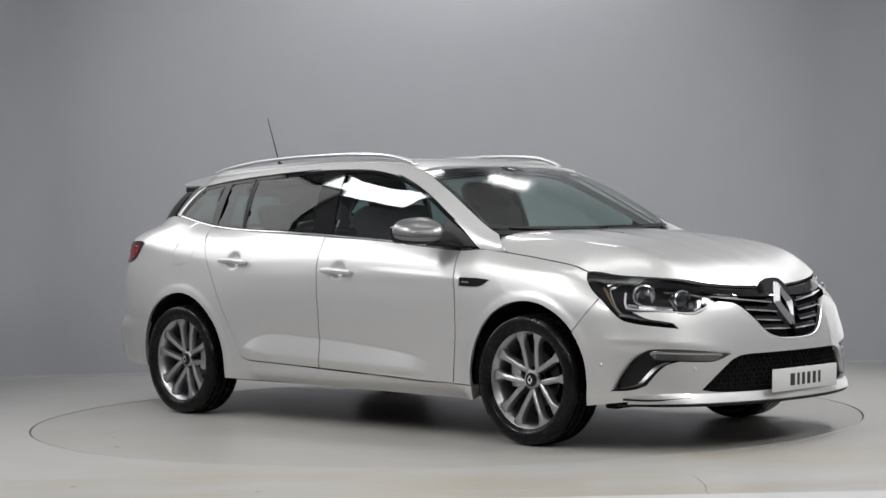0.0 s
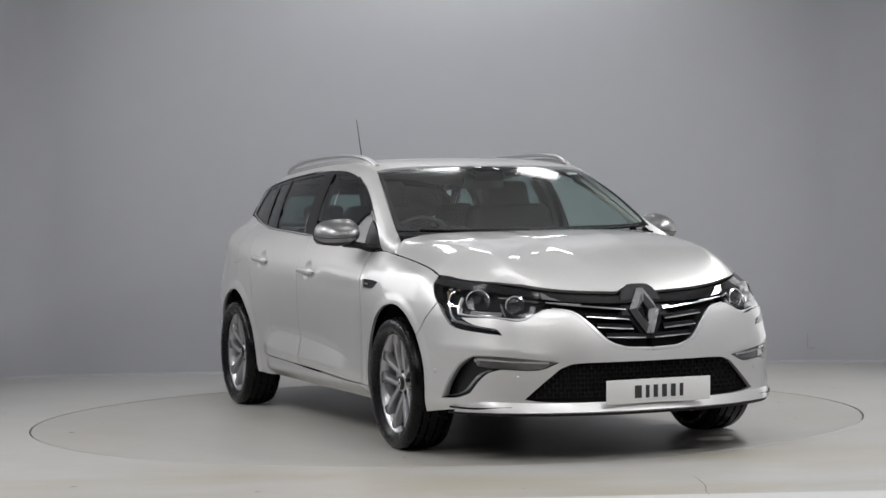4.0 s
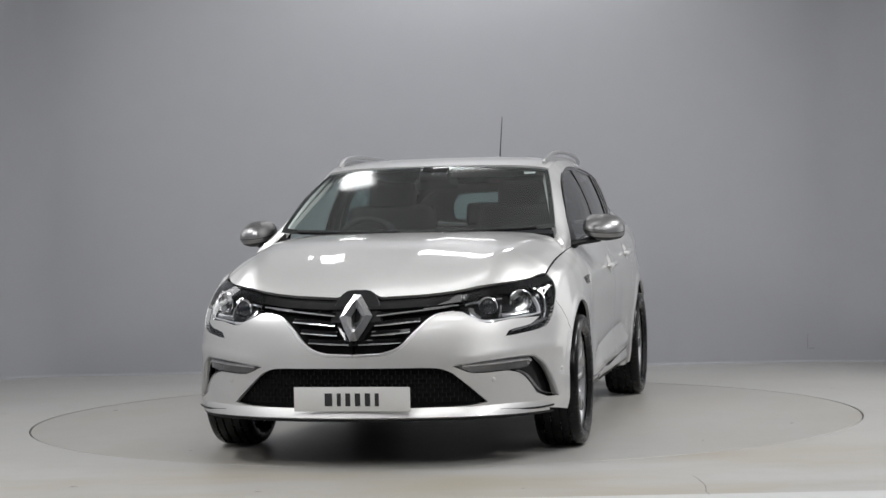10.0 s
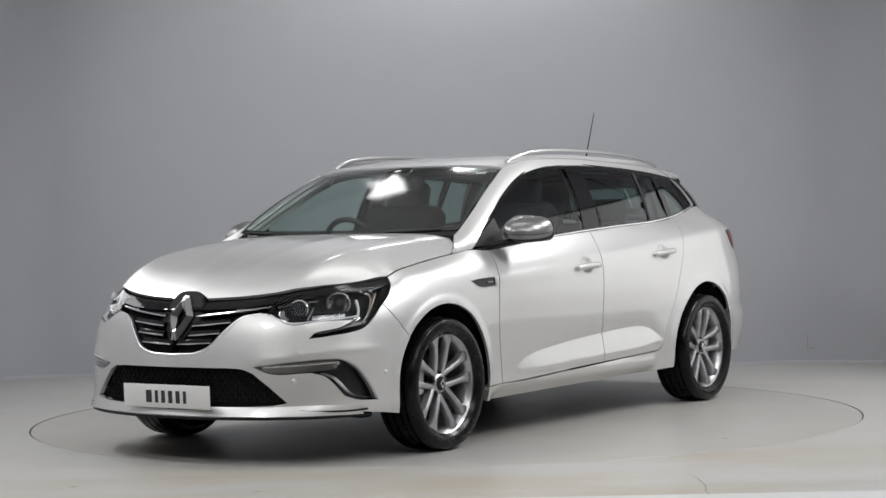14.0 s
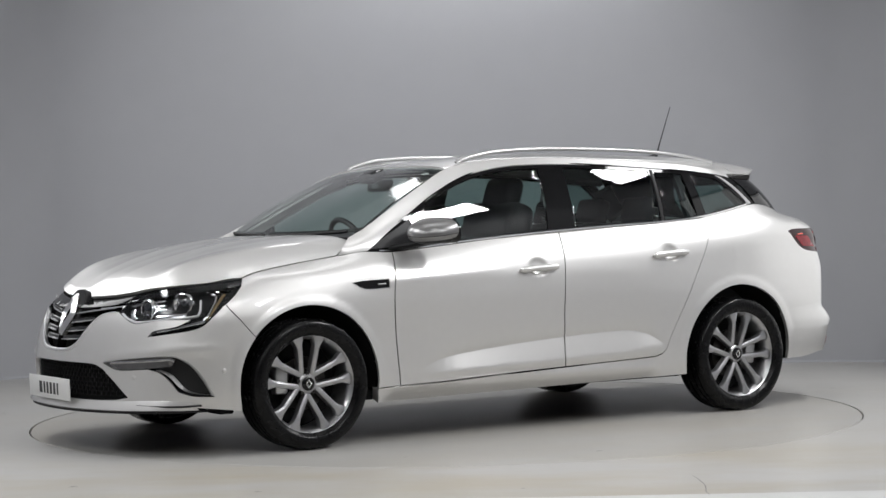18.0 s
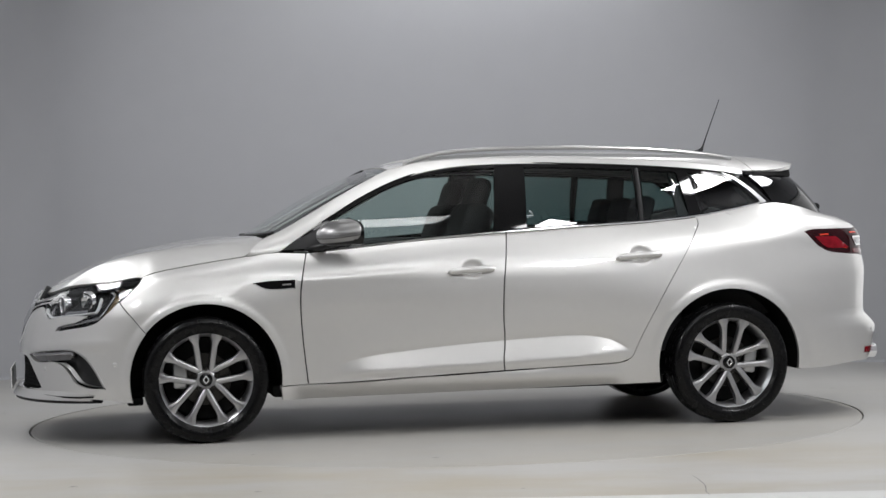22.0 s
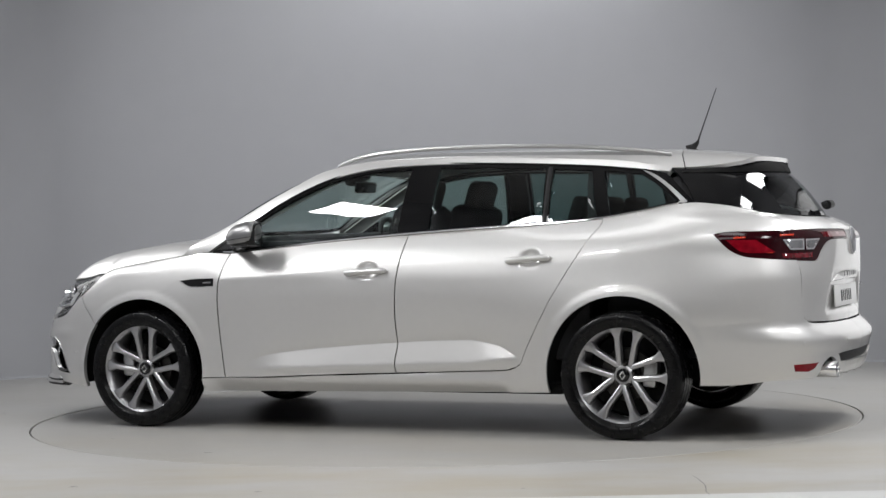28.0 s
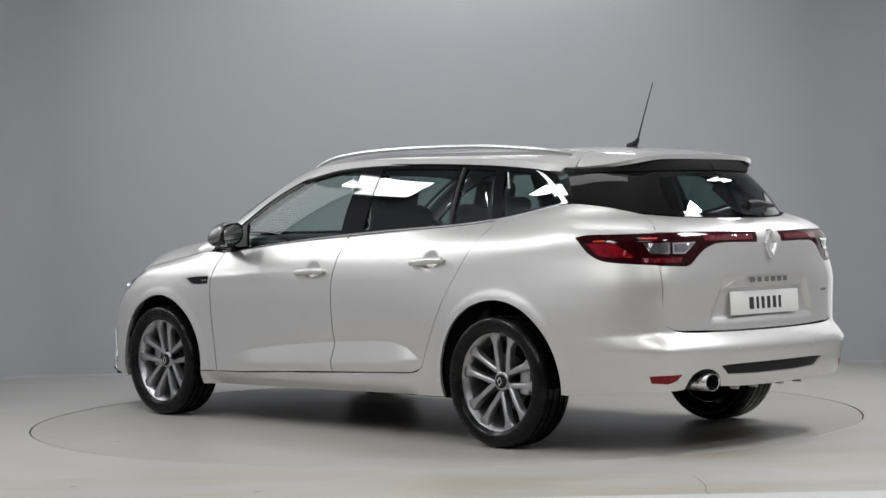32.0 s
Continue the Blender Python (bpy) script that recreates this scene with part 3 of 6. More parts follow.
def plate_recess(y, z):
    half = 0.40 - (z - 0.60) * 0.45
    return 0.022 * (1 - ease(abs(y), half - 0.03, half)) * ease(z, 0.590, 0.615) * (1 - ease(z, 0.735, 0.800))


def band(s, z):
    x, y = raw_band(s, z)
    zt = RIM_Z(s)
    zone = ZONE(s)
    k = (z - (zt - zone)) / zone
    if k > 0:
        xt, yt = raw_band(s, zt)
        k = min(k, 1.2) ** 2.2
        x += (RIM_X(s) - xt) * k
        y += (RIM_Y(s) - yt) * k
    if s < -1.5:
        f = ease(-s, 1.70, 2.25)
        if s < -2.0:
            x += plate_recess(y, z)
        x -= 0.012 * f * ease(z, 0.40, 0.45) * (1 - ease(z, 0.465, 0.555))
    if s > 1.5 and 0.38 < z < 0.64:
        zr = FOG_RIDGE(y)
        g = math.exp(-(z - zr) / 0.045) if z > zr else max(0.0, 1 - (zr - z) / 0.045)
        g *= 0.011 * ease(y, 0.36, 0.56) * ease(x, 1.74, 1.92)
        f = ease(y, 0.60, 0.88)
        x += g * (1 - 0.8 * f)
        y += g * f
    if s >= S_MAX - 1e-9 or s <= S_MIN + 1e-9:
        y = 0.0
    return Vector((x, y, z))


# bonnet
HOOD_C = Line((2.16, 0.728), (2.10, 0.776), (2.02, 0.824), (1.945, 0.860), (1.79, 0.914), (1.64, 0.953), (1.48, 0.985), (1.25, 1.013), (1.05, 1.026), (0.9, 1.03))
HOOD_E = Line(*[(p[0], p[2]) for p in RIM[2:11]], (1.0, 0.955), (0.9, 0.98))
HOOD_W = Line(*[(p[0], p[1]) for p in RIM[1:11]], (1.0, 0.785), (0.9, 0.79))




def smooth(line, width, end):
    """A line with its small changes of slope evened out, left as it is past the end."""
    def fn(x):
        w = width * (1 - ease(x, end - 0.25, end))
        return sum(line(x + w * k / 4) for k in range(-4, 5)) / 9 if w > 1e-4 else line(x)
    xs = np.linspace(0.85, 2.2, 400)
    ys = np.array([fn(x) for x in xs])
    return lambda x: float(np.interp(x, xs, ys))


HOOD_C, HOOD_E, HOOD_W = smooth(HOOD_C, 0.12, 2.06), smooth(HOOD_E, 0.08, 1.62), smooth(HOOD_W, 0.06, 1.60)
HOOD_X = Line(*[(p[1], p[0]) for p in RIM[:7]])
HOOD_Z = Line(*[(p[1], p[2]) for p in RIM[:7]])


def hood(x, y):
    # the sides roll down to the wings, the leading edge rolls down to the grille
    k = abs(y) / HOOD_W(x)
    c, e = HOOD_C(x), HOOD_E(x)
    side = c - (c - e) * (0.12 * k**2 + 0.88 * min(k, 1.3)**7)
    xf = HOOD_X(abs(y))
    m = ease(x, 1.5, xf)
    xs = min(x, 1.6)
    k = abs(y) / HOOD_W(xs)
    nose = HOOD_C(x + (2.14 - xf) * m) + (HOOD_Z(abs(y)) - 0.728) * m - (HOOD_C(xs) - HOOD_E(xs)) * (0.12 * k**2 + 0.88 * k**7) * (1 - m)
    a = ease(abs(y), 0.50, 0.70)
    z = nose * (1 - a) + side * a
    # two pairs of pressed creases that run together towards the nose
    for at, high, wide in ((0.50 + 0.20 * (2.05 - x), 0.0085, 0.13), (0.14 + 0.14 * (2.05 - x), 0.0040, 0.13)):
        off = math.hypot(abs(y) - at, 0.006) - 0.006
        z += high * max(0.0, 1 - off / wide) ** 1.5 * ease(2.10 - x, 0, 0.22) * ease(x, 1.08, 1.30)
    return Vector((x, y, z))


# roof
ROOF_C = Line((0.46, 1.362), (0.40, 1.376), (0.30, 1.395), (0.15, 1.415), (0.0, 1.430), (-0.4, 1.446), (-0.8, 1.445), (-1.2, 1.436), (-1.5, 1.425), (-1.66, 1.414), (-1.82, 1.393), (-1.95, 1.365))
ROOF_E = Line((0.46, 1.318), (0.393, 1.345), (0.30, 1.368), (0.216, 1.383), (0.0, 1.398), (-0.317, 1.402), (-0.61, 1.395), (-0.91, 1.383), (-1.213, 1.366), (-1.40, 1.345), (-1.54, 1.318), (-1.65, 1.318), (-1.80, 1.332), (-1.95, 1.345))
ROOF_W = Line((0.46, 0.610), (0.393, 0.60), (0.2, 0.605), (-0.3, 0.612), (-0.9, 0.608), (-1.3, 0.595), (-1.54, 0.575), (-1.65, 0.555), (-1.78, 0.51), (-1.87, 0.46), (-1.95, 0.42))


def roof(x, y):
    w = ROOF_W(x)
    k = min(1.3, abs(y) / w)
    c, e = ROOF_C(x), ROOF_E(x)
    return Vector((x, y, c - (c - e) * (0.35 * k**2 + 0.65 * k**6)))


# upper side, from the belt line to the gutter and the screen pillar
BELT_Z = Line(*[(p[0], p[2]) for p in RIM[9:23]])
BELT_Y = Line(*[(p[0], p[1]) for p in RIM[9:23]])
TOP_Z = Line((1.13, 0.97), (1.05, 1.005), (0.956, 1.046), (0.80, 1.132), (0.67, 1.206), (0.53, 1.280), (0.393, 1.345), (0.30, 1.368), (0.216, 1.383), (0.0, 1.398), (-0.317, 1.402), (-0.61, 1.395), (-0.91, 1.383), (-1.213, 1.366), (-1.40, 1.345), (-1.54, 1.318), (-1.70, 1.318))
TOP_Y = Line((1.13, 0.745), (1.05, 0.728), (0.956, 0.712), (0.80, 0.682), (0.67, 0.656), (0.53, 0.627), (0.393, 0.60), (0.2, 0.605), (-0.3, 0.612), (-0.9, 0.608), (-1.3, 0.595), (-1.54, 0.575), (-1.70, 0.55))


def upper(x, z):
    zb, zt = BELT_Z(x), TOP_Z(x)
    k = (z - zb) / max(zt - zb, 0.02)
    k = min(1.25, max(-0.4, k))
    # straight glass, rolling in under the gutter
    y = BELT_Y(x) + (TOP_Y(x) - BELT_Y(x)) * (0.72 * k + 0.28 * max(k, 0) ** 4)
    return Vector((x, y + 0.012 * 4 * k * (1 - k) * (1 if 0 < k < 1 else 0), z))


# one even curved sheet for the side panes, fitted to the upper side
fit_pts = [(x, BELT_Z(x) + (TOP_Z(x) - BELT_Z(x)) * k) for x in np.linspace(-1.6, 0.75, 40) for k in (0.0, 0.2, 0.4, 0.6, 0.8, 0.92)]
fit_a = np.array([(1, x, x * x, z - 1, (z - 1) ** 2, x * (z - 1), x**3) for x, z in fit_pts])
fit_c = np.linalg.lstsq(fit_a, np.array([upper(x, z).y for x, z in fit_pts]), rcond=None)[0]


def side_glass(x, z):
    k = z - 1
    return Vector((x, float(fit_c @ np.array((1, x, x * x, k, k * k, x * k, x**3))), z))


def patch(low, high, bulge=0.0, out=Vector((1, 0, 0))):
    """A surface between two lines given by points, a along them (0 to 1), b across (0 to 1), bulged outwards."""
    lo = [Line(*[(i / (len(low) - 1), p[c]) for i, p in enumerate(low)]) for c in range(3)]
    hi = [Line(*[(i / (len(high) - 1), p[c]) for i, p in enumerate(high)]) for c in range(3)]

    def fn(a, b):
        p = Vector([lo[c](a) for c in range(3)])
        q = Vector([hi[c](a) for c in range(3)])
        return p + (q - p) * b + out * (bulge * 4 * b * (1 - b))
    return fn


SCREEN = patch([(1.105, 0, 1.020), (1.09, 0.20, 1.021), (1.06, 0.40, 1.023), (1.015, 0.58, 1.028), (0.956, 0.712, 1.040)],
               [(0.425, 0, 1.372), (0.422, 0.16, 1.370), (0.415, 0.32, 1.366), (0.405, 0.47, 1.358), (0.391, 0.597, 1.345)], 0.022, Vector((0.5, 0, 0.85)))
BACK = patch([(-2.150, 0, 1.068), (-2.125, 0.22, 1.070), (-2.055, 0.40, 1.078), (-1.950, 0.545, 1.098), (-1.80, 0.630, 1.132), (-1.675, 0.670, 1.143)],
             [(-1.915, 0, 1.338), (-1.895, 0.16, 1.336), (-1.85, 0.31, 1.332), (-1.77, 0.44, 1.325), (-1.66, 0.53, 1.315), (-1.535, 0.572, 1.316)], 0.018, Vector((-0.75, 0.3, 0.6)))
# ---------- the car: its panels ----------
car = new("car")
tagged(car, "pearl white estate car with alloy wheels on the turntable", "car")


def arch(xc, r, a0, a1, n=28):
    """Points of a wheel opening, angles in degrees from the front, as side points."""
    return [at_x(xc + r * math.cos(radians(a0 + (a1 - a0) * k / n)), HUB_Z + r * math.sin(radians(a0 + (a1 - a0) * k / n))) for k in range(n + 1)]


def pair(name, loops, fn, mat, parent, label="", step=0.02, thick=0.014, lift=0.0, lines=()):
    vf = sheet(loops, fn, step, thick, lift, lines)
    return put(name, vf, mat, parent, label), put(name, flip(vf), mat, parent, label)


GAP = 0.0032
# front bumper
LAMP_LOW = [at_x(1.772, 0.705), at_x(1.830, 0.652), at_x(1.895, 0.600), at_nose(0.70, 0.570), at_nose(0.645, 0.562)]
HOOK = [at_nose(0.645, 0.562), at_nose(0.66, 0.587), at_nose(0.74, 0.610), at_nose(0.772, 0.640)]
LAMP_UNDER = [at_nose(0.772, 0.640), at_nose(0.666, 0.636), at_nose(0.57, 0.622), at_nose(0.49, 0.655), at_nose(0.45, 0.675)]
GRILLE_LOW = [at_nose(0.45, 0.675), at_nose(0.346, 0.658), at_nose(0.285, 0.602), at_nose(0.21, 0.524), at_nose(0.135, 0.493), at_nose(0.0, 0.484)]
LOW_GRILLE = [[at_nose(0.0, 0.436), at_nose(0.20, 0.436), at_nose(0.375, 0.432), at_nose(0.43, 0.412)], [at_nose(0.43, 0.412), at_nose(0.575, 0.280)],
              [at_nose(0.575, 0.280), at_nose(0.50, 0.268), at_nose(0.27, 0.262), at_nose(0.0, 0.262)]]
FOG = [[at_nose(0.432, 0.440), at_nose(0.515, 0.408), at_nose(0.66, 0.412)], [at_nose(0.66, 0.412), at_nose(0.71, 0.392), at_nose(0.765, 0.306)], [at_nose(0.765, 0.306), at_nose(0.80, 0.286), at_x(1.845, 0.280)],
       [at_x(1.845, 0.280), at_x(1.925, 0.42), at_x(1.975, 0.462), at_nose(0.74, 0.474), at_nose(0.60, 0.462), at_nose(0.432, 0.440)]]
bumper_loop = outline([[at_nose(0.0, 0.225), at_nose(0.46, 0.228), at_nose(0.74, 0.240), at_x(1.85, 0.225), at_x(1.726, 0.210)],
                       arch(AXLE, ARCH_F, -16, 39, 14), [at_x(1.647, 0.547), at_x(1.715, 0.63), at_x(1.772, 0.705)], LAMP_LOW, HOOK, LAMP_UNDER, GRILLE_LOW,
                       [at_nose(0, 0.484), at_nose(0, 0.436)], *LOW_GRILLE, [at_nose(0, 0.262), at_nose(0, 0.225)]], 0.016)
fog_loop = outline(FOG, 0.016)
bumper = put("front_bumper", both(sheet([bumper_loop, fog_loop], band, 0.018, 0.02)), PAINT, car)
# lip under it
lip = outline([[at_nose(0, 0.262), at_nose(0.27, 0.262), at_nose(0.50, 0.262), at_nose(0.70, 0.268), at_nose(0.80, 0.262)], [at_nose(0.80, 0.262), at_x(1.90, 0.224)],
               [at_x(1.90, 0.222), at_x(1.97, 0.222), at_nose(0.74, 0.222), at_nose(0.46, 0.222), at_nose(0, 0.222)], [at_nose(0, 0.222), at_nose(0, 0.262)]])
put("splitter", both(sheet([lip], lambda s, z: band(s, z) + Vector((0.03 * ease(s, 1.72, 2.15) * (0.268 - z) / 0.045, 0, 0)), 0.015, 0.012, 0.002)), PAINT, bumper)
under = outline([[at_nose(0, 0.222), at_nose(0.46, 0.222), at_nose(0.74, 0.222), at_x(1.95, 0.218), at_x(1.86, 0.216)], [at_x(1.86, 0.216), at_x(1.86, 0.211)],
                 [at_x(1.86, 0.211), at_nose(0.74, 0.208), at_nose(0.46, 0.206), at_nose(0, 0.205)], [at_nose(0, 0.205), at_nose(0, 0.222)]])
put("lower_lip", both(sheet([under], lambda s, z: band(s, z) + Vector((0.022 * ease(s, 1.72, 2.15), 0, 0)), 0.015, 0.03)), TRIM_BLACK, bumper, "matt black lip")

# wings
vent_loop = outline([[at_x(1.118, 0.786), at_x(1.05, 0.793), at_x(0.905, 0.798)], [at_x(0.905, 0.798), at_x(0.905, 0.752)], [at_x(0.905, 0.752), at_x(1.00, 0.748), at_x(1.055, 0.753), at_x(1.118, 0.786)]])
DOOR_FRONT = [at_x(0.838, RIM_Z(at_x(0.838, 0.93)[0]) - 0.001), at_x(0.862, 0.84), at_x(0.879, 0.727), at_x(0.876, 0.557), at_x(0.848, 0.272)]


def rim_line(x0, x1, n=24, drop=0.0):
    """Points along the band's upper rim between two x."""
    out = []
    for k in range(n + 1):
        x = x0 + (x1 - x0) * k / n
        s = float(np.interp(x, [p[0] for p in RIM[::-1]], rim_s[::-1]))
        out.append((s, RIM_Z(s) - drop))
    return out


LAMP_OUT = [at_x(1.772, 0.705), at_x(1.722, 0.745), at_x(1.678, 0.790), rim_line(1.655, 1.655, 1)[0]]
wing_loop = outline([rim_line(1.655, 0.838, 30), DOOR_FRONT, [DOOR_FRONT[-1], at_x(0.984, 0.268)], arch(AXLE, ARCH_F, 187, 39, 46), [at_x(1.647, 0.547), at_x(1.715, 0.63), at_x(1.772, 0.705)], LAMP_OUT])
wings = pair("wing", [shrink(wing_loop, GAP), vent_loop], band, PAINT, car, step=0.016)
DOOR_MID = [rim_line(-0.197, -0.197, 1)[0], at_x(-0.176, 0.875), at_x(-0.160, 0.75), at_x(-0.155, 0.58), at_x(-0.161, 0.46), at_x(-0.150, 0.36), at_x(-0.156, 0.308)]
DOOR_REAR = [rim_line(-1.226, -1.226, 1)[0], at_x(-1.228, 1.035), at_x(-1.205, 0.99), at_x(-1.150, 0.913), at_x(-1.030, 0.727), at_x(-0.939, 0.570), at_x(-0.863, 0.427), at_x(-0.830, 0.357), at_x(-0.765, 0.330)]
front_loop = outline([rim_line(0.838, -0.197, 34), DOOR_MID, [at_x(-0.156, 0.308), at_x(0.3, 0.291), at_x(0.6, 0.277), at_x(0.848, 0.272)], DOOR_FRONT[::-1]])
rear_loop = outline([rim_line(-0.197, -1.226, 34), DOOR_REAR, [at_x(-0.765, 0.330), at_x(-0.55, 0.322), at_x(-0.156, 0.308)], DOOR_MID[::-1]])


def scoop(cx, cz):
    """The hollow behind a door handle."""
    def fn(s, z):
        p = band(s, z)
        r = ((p.x - cx) / 0.062) ** 2 + ((z - cz) / 0.046) ** 2
        p.y -= 0.015 * ease(1 - r, 0.0, 0.75)
        return p
    return fn


fold = [[at_x(x, CREASE(x) + d) for x in np.linspace(-0.80, 0.72, 240)] for d in (-0.004, -0.0002, 0.004)]
fold += [[at_x(x, CREASE_LOW(x) + d) for x in np.linspace(-0.72, 0.66, 110)] for d in (-0.006, 0.006)]
front_doors = pair("front_door", [shrink(front_loop, GAP)], scoop(0.0, 0.831), PAINT, car, step=0.011, lines=fold)
rear_doors = pair("rear_door", [shrink(rear_loop, GAP)], scoop(-0.888, 0.883), PAINT, car, step=0.012, lines=fold)
# sills
sill_loop = outline([[at_x(0.984, 0.266), at_x(0.848, 0.268), at_x(0.6, 0.273), at_x(0.3, 0.287), at_x(-0.156, 0.304), at_x(-0.55, 0.319), at_x(-0.755, 0.327), at_x(-0.80, 0.338)],
                     [at_x(-0.80, 0.338), at_x(-0.80, 0.219)], [at_x(-0.80, 0.219), at_x(0.0, 0.207), at_x(0.978, 0.196)], [at_x(0.978, 0.196), at_x(0.984, 0.266)]])


def sill(s, z):
    """A ledge under the doors that tucks in below."""
    p = band(s, z)
    end = ease(p.x, -0.80, -0.70) * (1 - ease(p.x, 0.86, 0.96))
    p.y += (0.012 * ease(0.312 - z, 0.0, 0.022) - 0.050 * ease(0.272 - z, 0.0, 0.075)) * end
    return p


pair("sill", [sill_loop], sill, PAINT, car, thick=0.05)

# rear quarter, bumper and tailgate
GATE = [at_tail(0.548, 1.092), at_tail(0.60, 1.05), at_tail(0.640, 1.0), at_tail(0.652, 0.92), at_tail(0.655, 0.80), at_tail(0.652, 0.70), at_tail(0.640, 0.60), at_tail(0.615, 0.568), at_tail(0.56, 0.556)]
GATE_LOW = [at_tail(0.56, 0.556), at_tail(0.3, 0.548), at_tail(0.0, 0.546)]
SEAM = [at_x(-1.676, 0.525), at_x(-1.80, 0.552), at_x(-2.0, 0.566), at_tail(0.628, 0.578)]
TAIL_LAMP = [[at_x(-1.800, 0.985), at_x(-1.85, 0.996), at_tail(0.74, 0.998), at_tail(0.655, 1.0)], [at_tail(0.655, 1.0), at_tail(0.40, 1.000), at_tail(0.085, 0.996)], [at_tail(0.085, 0.996), at_tail(0.095, 0.952)],
             [at_tail(0.095, 0.952), at_tail(0.34, 0.952), at_tail(0.41, 0.935), at_tail(0.46, 0.90), at_tail(0.50, 0.862), at_tail(0.53, 0.850)],
             [at_tail(0.53, 0.850), at_tail(0.66, 0.855), at_tail(0.76, 0.868)], [at_tail(0.76, 0.868), at_x(-1.93, 0.882), at_x(-1.86, 0.925), at_x(-1.800, 0.985)]]
lamp_in = outline(TAIL_LAMP, 0.014)


quarter_loop = outline([rim_line(-1.226, -1.67, 16), rim_line(-1.67, -1.945, 12), GATE[:3], [GATE[2], at_tail(0.74, 0.998), at_x(-1.85, 0.996), at_x(-1.800, 0.985)],
                        [at_x(-1.800, 0.985), at_x(-1.86, 0.925), at_x(-1.93, 0.882), at_tail(0.76, 0.868), at_tail(0.654, 0.855)], [at_tail(0.654, 0.855), at_tail(0.655, 0.80), at_tail(0.652, 0.70), at_tail(0.628, 0.578)], SEAM[::-1],
                        arch(-AXLE, ARCH_R, 146.5, -13.5, 50), [at_x(-0.981, 0.222), at_x(-0.80, 0.219)], [at_x(-0.80, 0.219), at_x(-0.80, 0.331)], [at_x(-0.80, 0.338), at_x(-0.830, 0.357), at_x(-0.863, 0.427), at_x(-0.939, 0.570), at_x(-1.030, 0.727), at_x(-1.150, 0.913), at_x(-1.205, 0.99), at_x(-1.228, 1.035), rim_line(-1.226, -1.226, 1)[0]]])
flap_loop = outline([[at_x(-1.425, 0.983), at_x(-1.35, 0.985), at_x(-1.275, 0.984)], [at_x(-1.275, 0.984), at_x(-1.265, 0.93), at_x(-1.285, 0.875)], [at_x(-1.285, 0.875), at_x(-1.37, 0.857), at_x(-1.455, 0.853)], [at_x(-1.455, 0.853), at_x(-1.445, 0.93), at_x(-1.425, 0.983)]], 0.014)
quarter_r = put("rear_quarter", flip(sheet([quarter_loop, flap_loop], band, 0.016, 0.014)), PAINT, car)
put("rear_quarter", sheet([quarter_loop], band, 0.016, 0.014), PAINT, car)
put("fuel_flap", flip(sheet([shrink(flap_loop, 0.0016)], band, 0.016, 0.010)), PAINT, quarter_r)
# black sheet behind the flap, for the shade in its gap
put("flap_gap_shade", flip(sheet([shrink(flap_loop, -0.008)], band, 0.03, 0.0, -0.012)), SHADOW_BLACK, quarter_r)
gate_loop = outline([[at_tail(0.0, 1.064), at_tail(0.22, 1.066), at_tail(0.40, 1.074), at_tail(0.548, 1.092)], GATE[:3],
                     [at_tail(0.648, 1.0), at_tail(0.40, 1.000), at_tail(0.085, 0.996)], [at_tail(0.085, 0.996), at_tail(0.095, 0.952)],
                     [at_tail(0.095, 0.952), at_tail(0.34, 0.952), at_tail(0.41, 0.935), at_tail(0.46, 0.90), at_tail(0.50, 0.862), at_tail(0.53, 0.850)],
                     [at_tail(0.53, 0.850), at_tail(0.655, 0.855)], [at_tail(0.655, 0.855), GATE[4]], GATE[4:], GATE_LOW, [at_tail(0, 0.546), at_tail(0, 1.064)]], 0.016)
gate_loop = [(S_MIN if s < S_MIN + 0.006 else s, z) for s, z in shrink(gate_loop, 0.0028)]
tailgate = put("tailgate", both(sheet([gate_loop], band, 0.016, 0.02)), PAINT, car)
DIFF = [at_tail(0.0, 0.398), at_tail(0.30, 0.398), at_tail(0.385, 0.394)], [at_tail(0.385, 0.394), at_tail(0.335, 0.352)], [at_tail(0.335, 0.352), at_tail(0.15, 0.345), at_tail(0.0, 0.345)]
EXH = [at_tail(0.575, 0.295), at_tail(0.545, 0.36), at_tail(0.475, 0.385), at_tail(0.40, 0.36), at_tail(0.365, 0.30)]


def tail_half(mid):
    return outline([[at_tail(0, 0.541), at_tail(0.3, 0.543), at_tail(0.56, 0.551), at_tail(0.62, 0.571)], SEAM[::-1], arch(-AXLE, ARCH_R, 146.5, 187, 14),
                    [at_x(-1.738, 0.266), at_x(-1.9, 0.268), at_tail(0.76, 0.285), at_tail(0.62, 0.292)], *mid,
                    [at_tail(0, 0.29), at_tail(0, 0.345)], DIFF[2][::-1], DIFF[1][::-1], DIFF[0][::-1], [at_tail(0, 0.398), at_tail(0, 0.541)]], 0.016)


shelf = [[(s, z) for s in np.linspace(S_MIN + 0.01, -1.62, 90)] for z in (0.462, 0.470, 0.478, 0.520, 0.530)]
half_l = sheet([tail_half([[at_tail(0.62, 0.292), at_tail(0.575, 0.295)], EXH, [at_tail(0.365, 0.30), at_tail(0.2, 0.292), at_tail(0.0, 0.29)]])], band, 0.018, 0.02, lines=shelf)
half_r = flip(sheet([tail_half([[at_tail(0.62, 0.292), at_tail(0.365, 0.298), at_tail(0.2, 0.292), at_tail(0.0, 0.29)]])], band, 0.018, 0.02, lines=shelf))
k = len(half_l[0])
rear_bumper = put("rear_bumper", (half_l[0] + half_r[0], half_l[1] + [tuple(i + k for i in g) for g in half_r[1]]), PAINT, car)
diff_loop = outline([DIFF[0], DIFF[1], DIFF[2], [at_tail(0, 0.345), at_tail(0, 0.398)]])
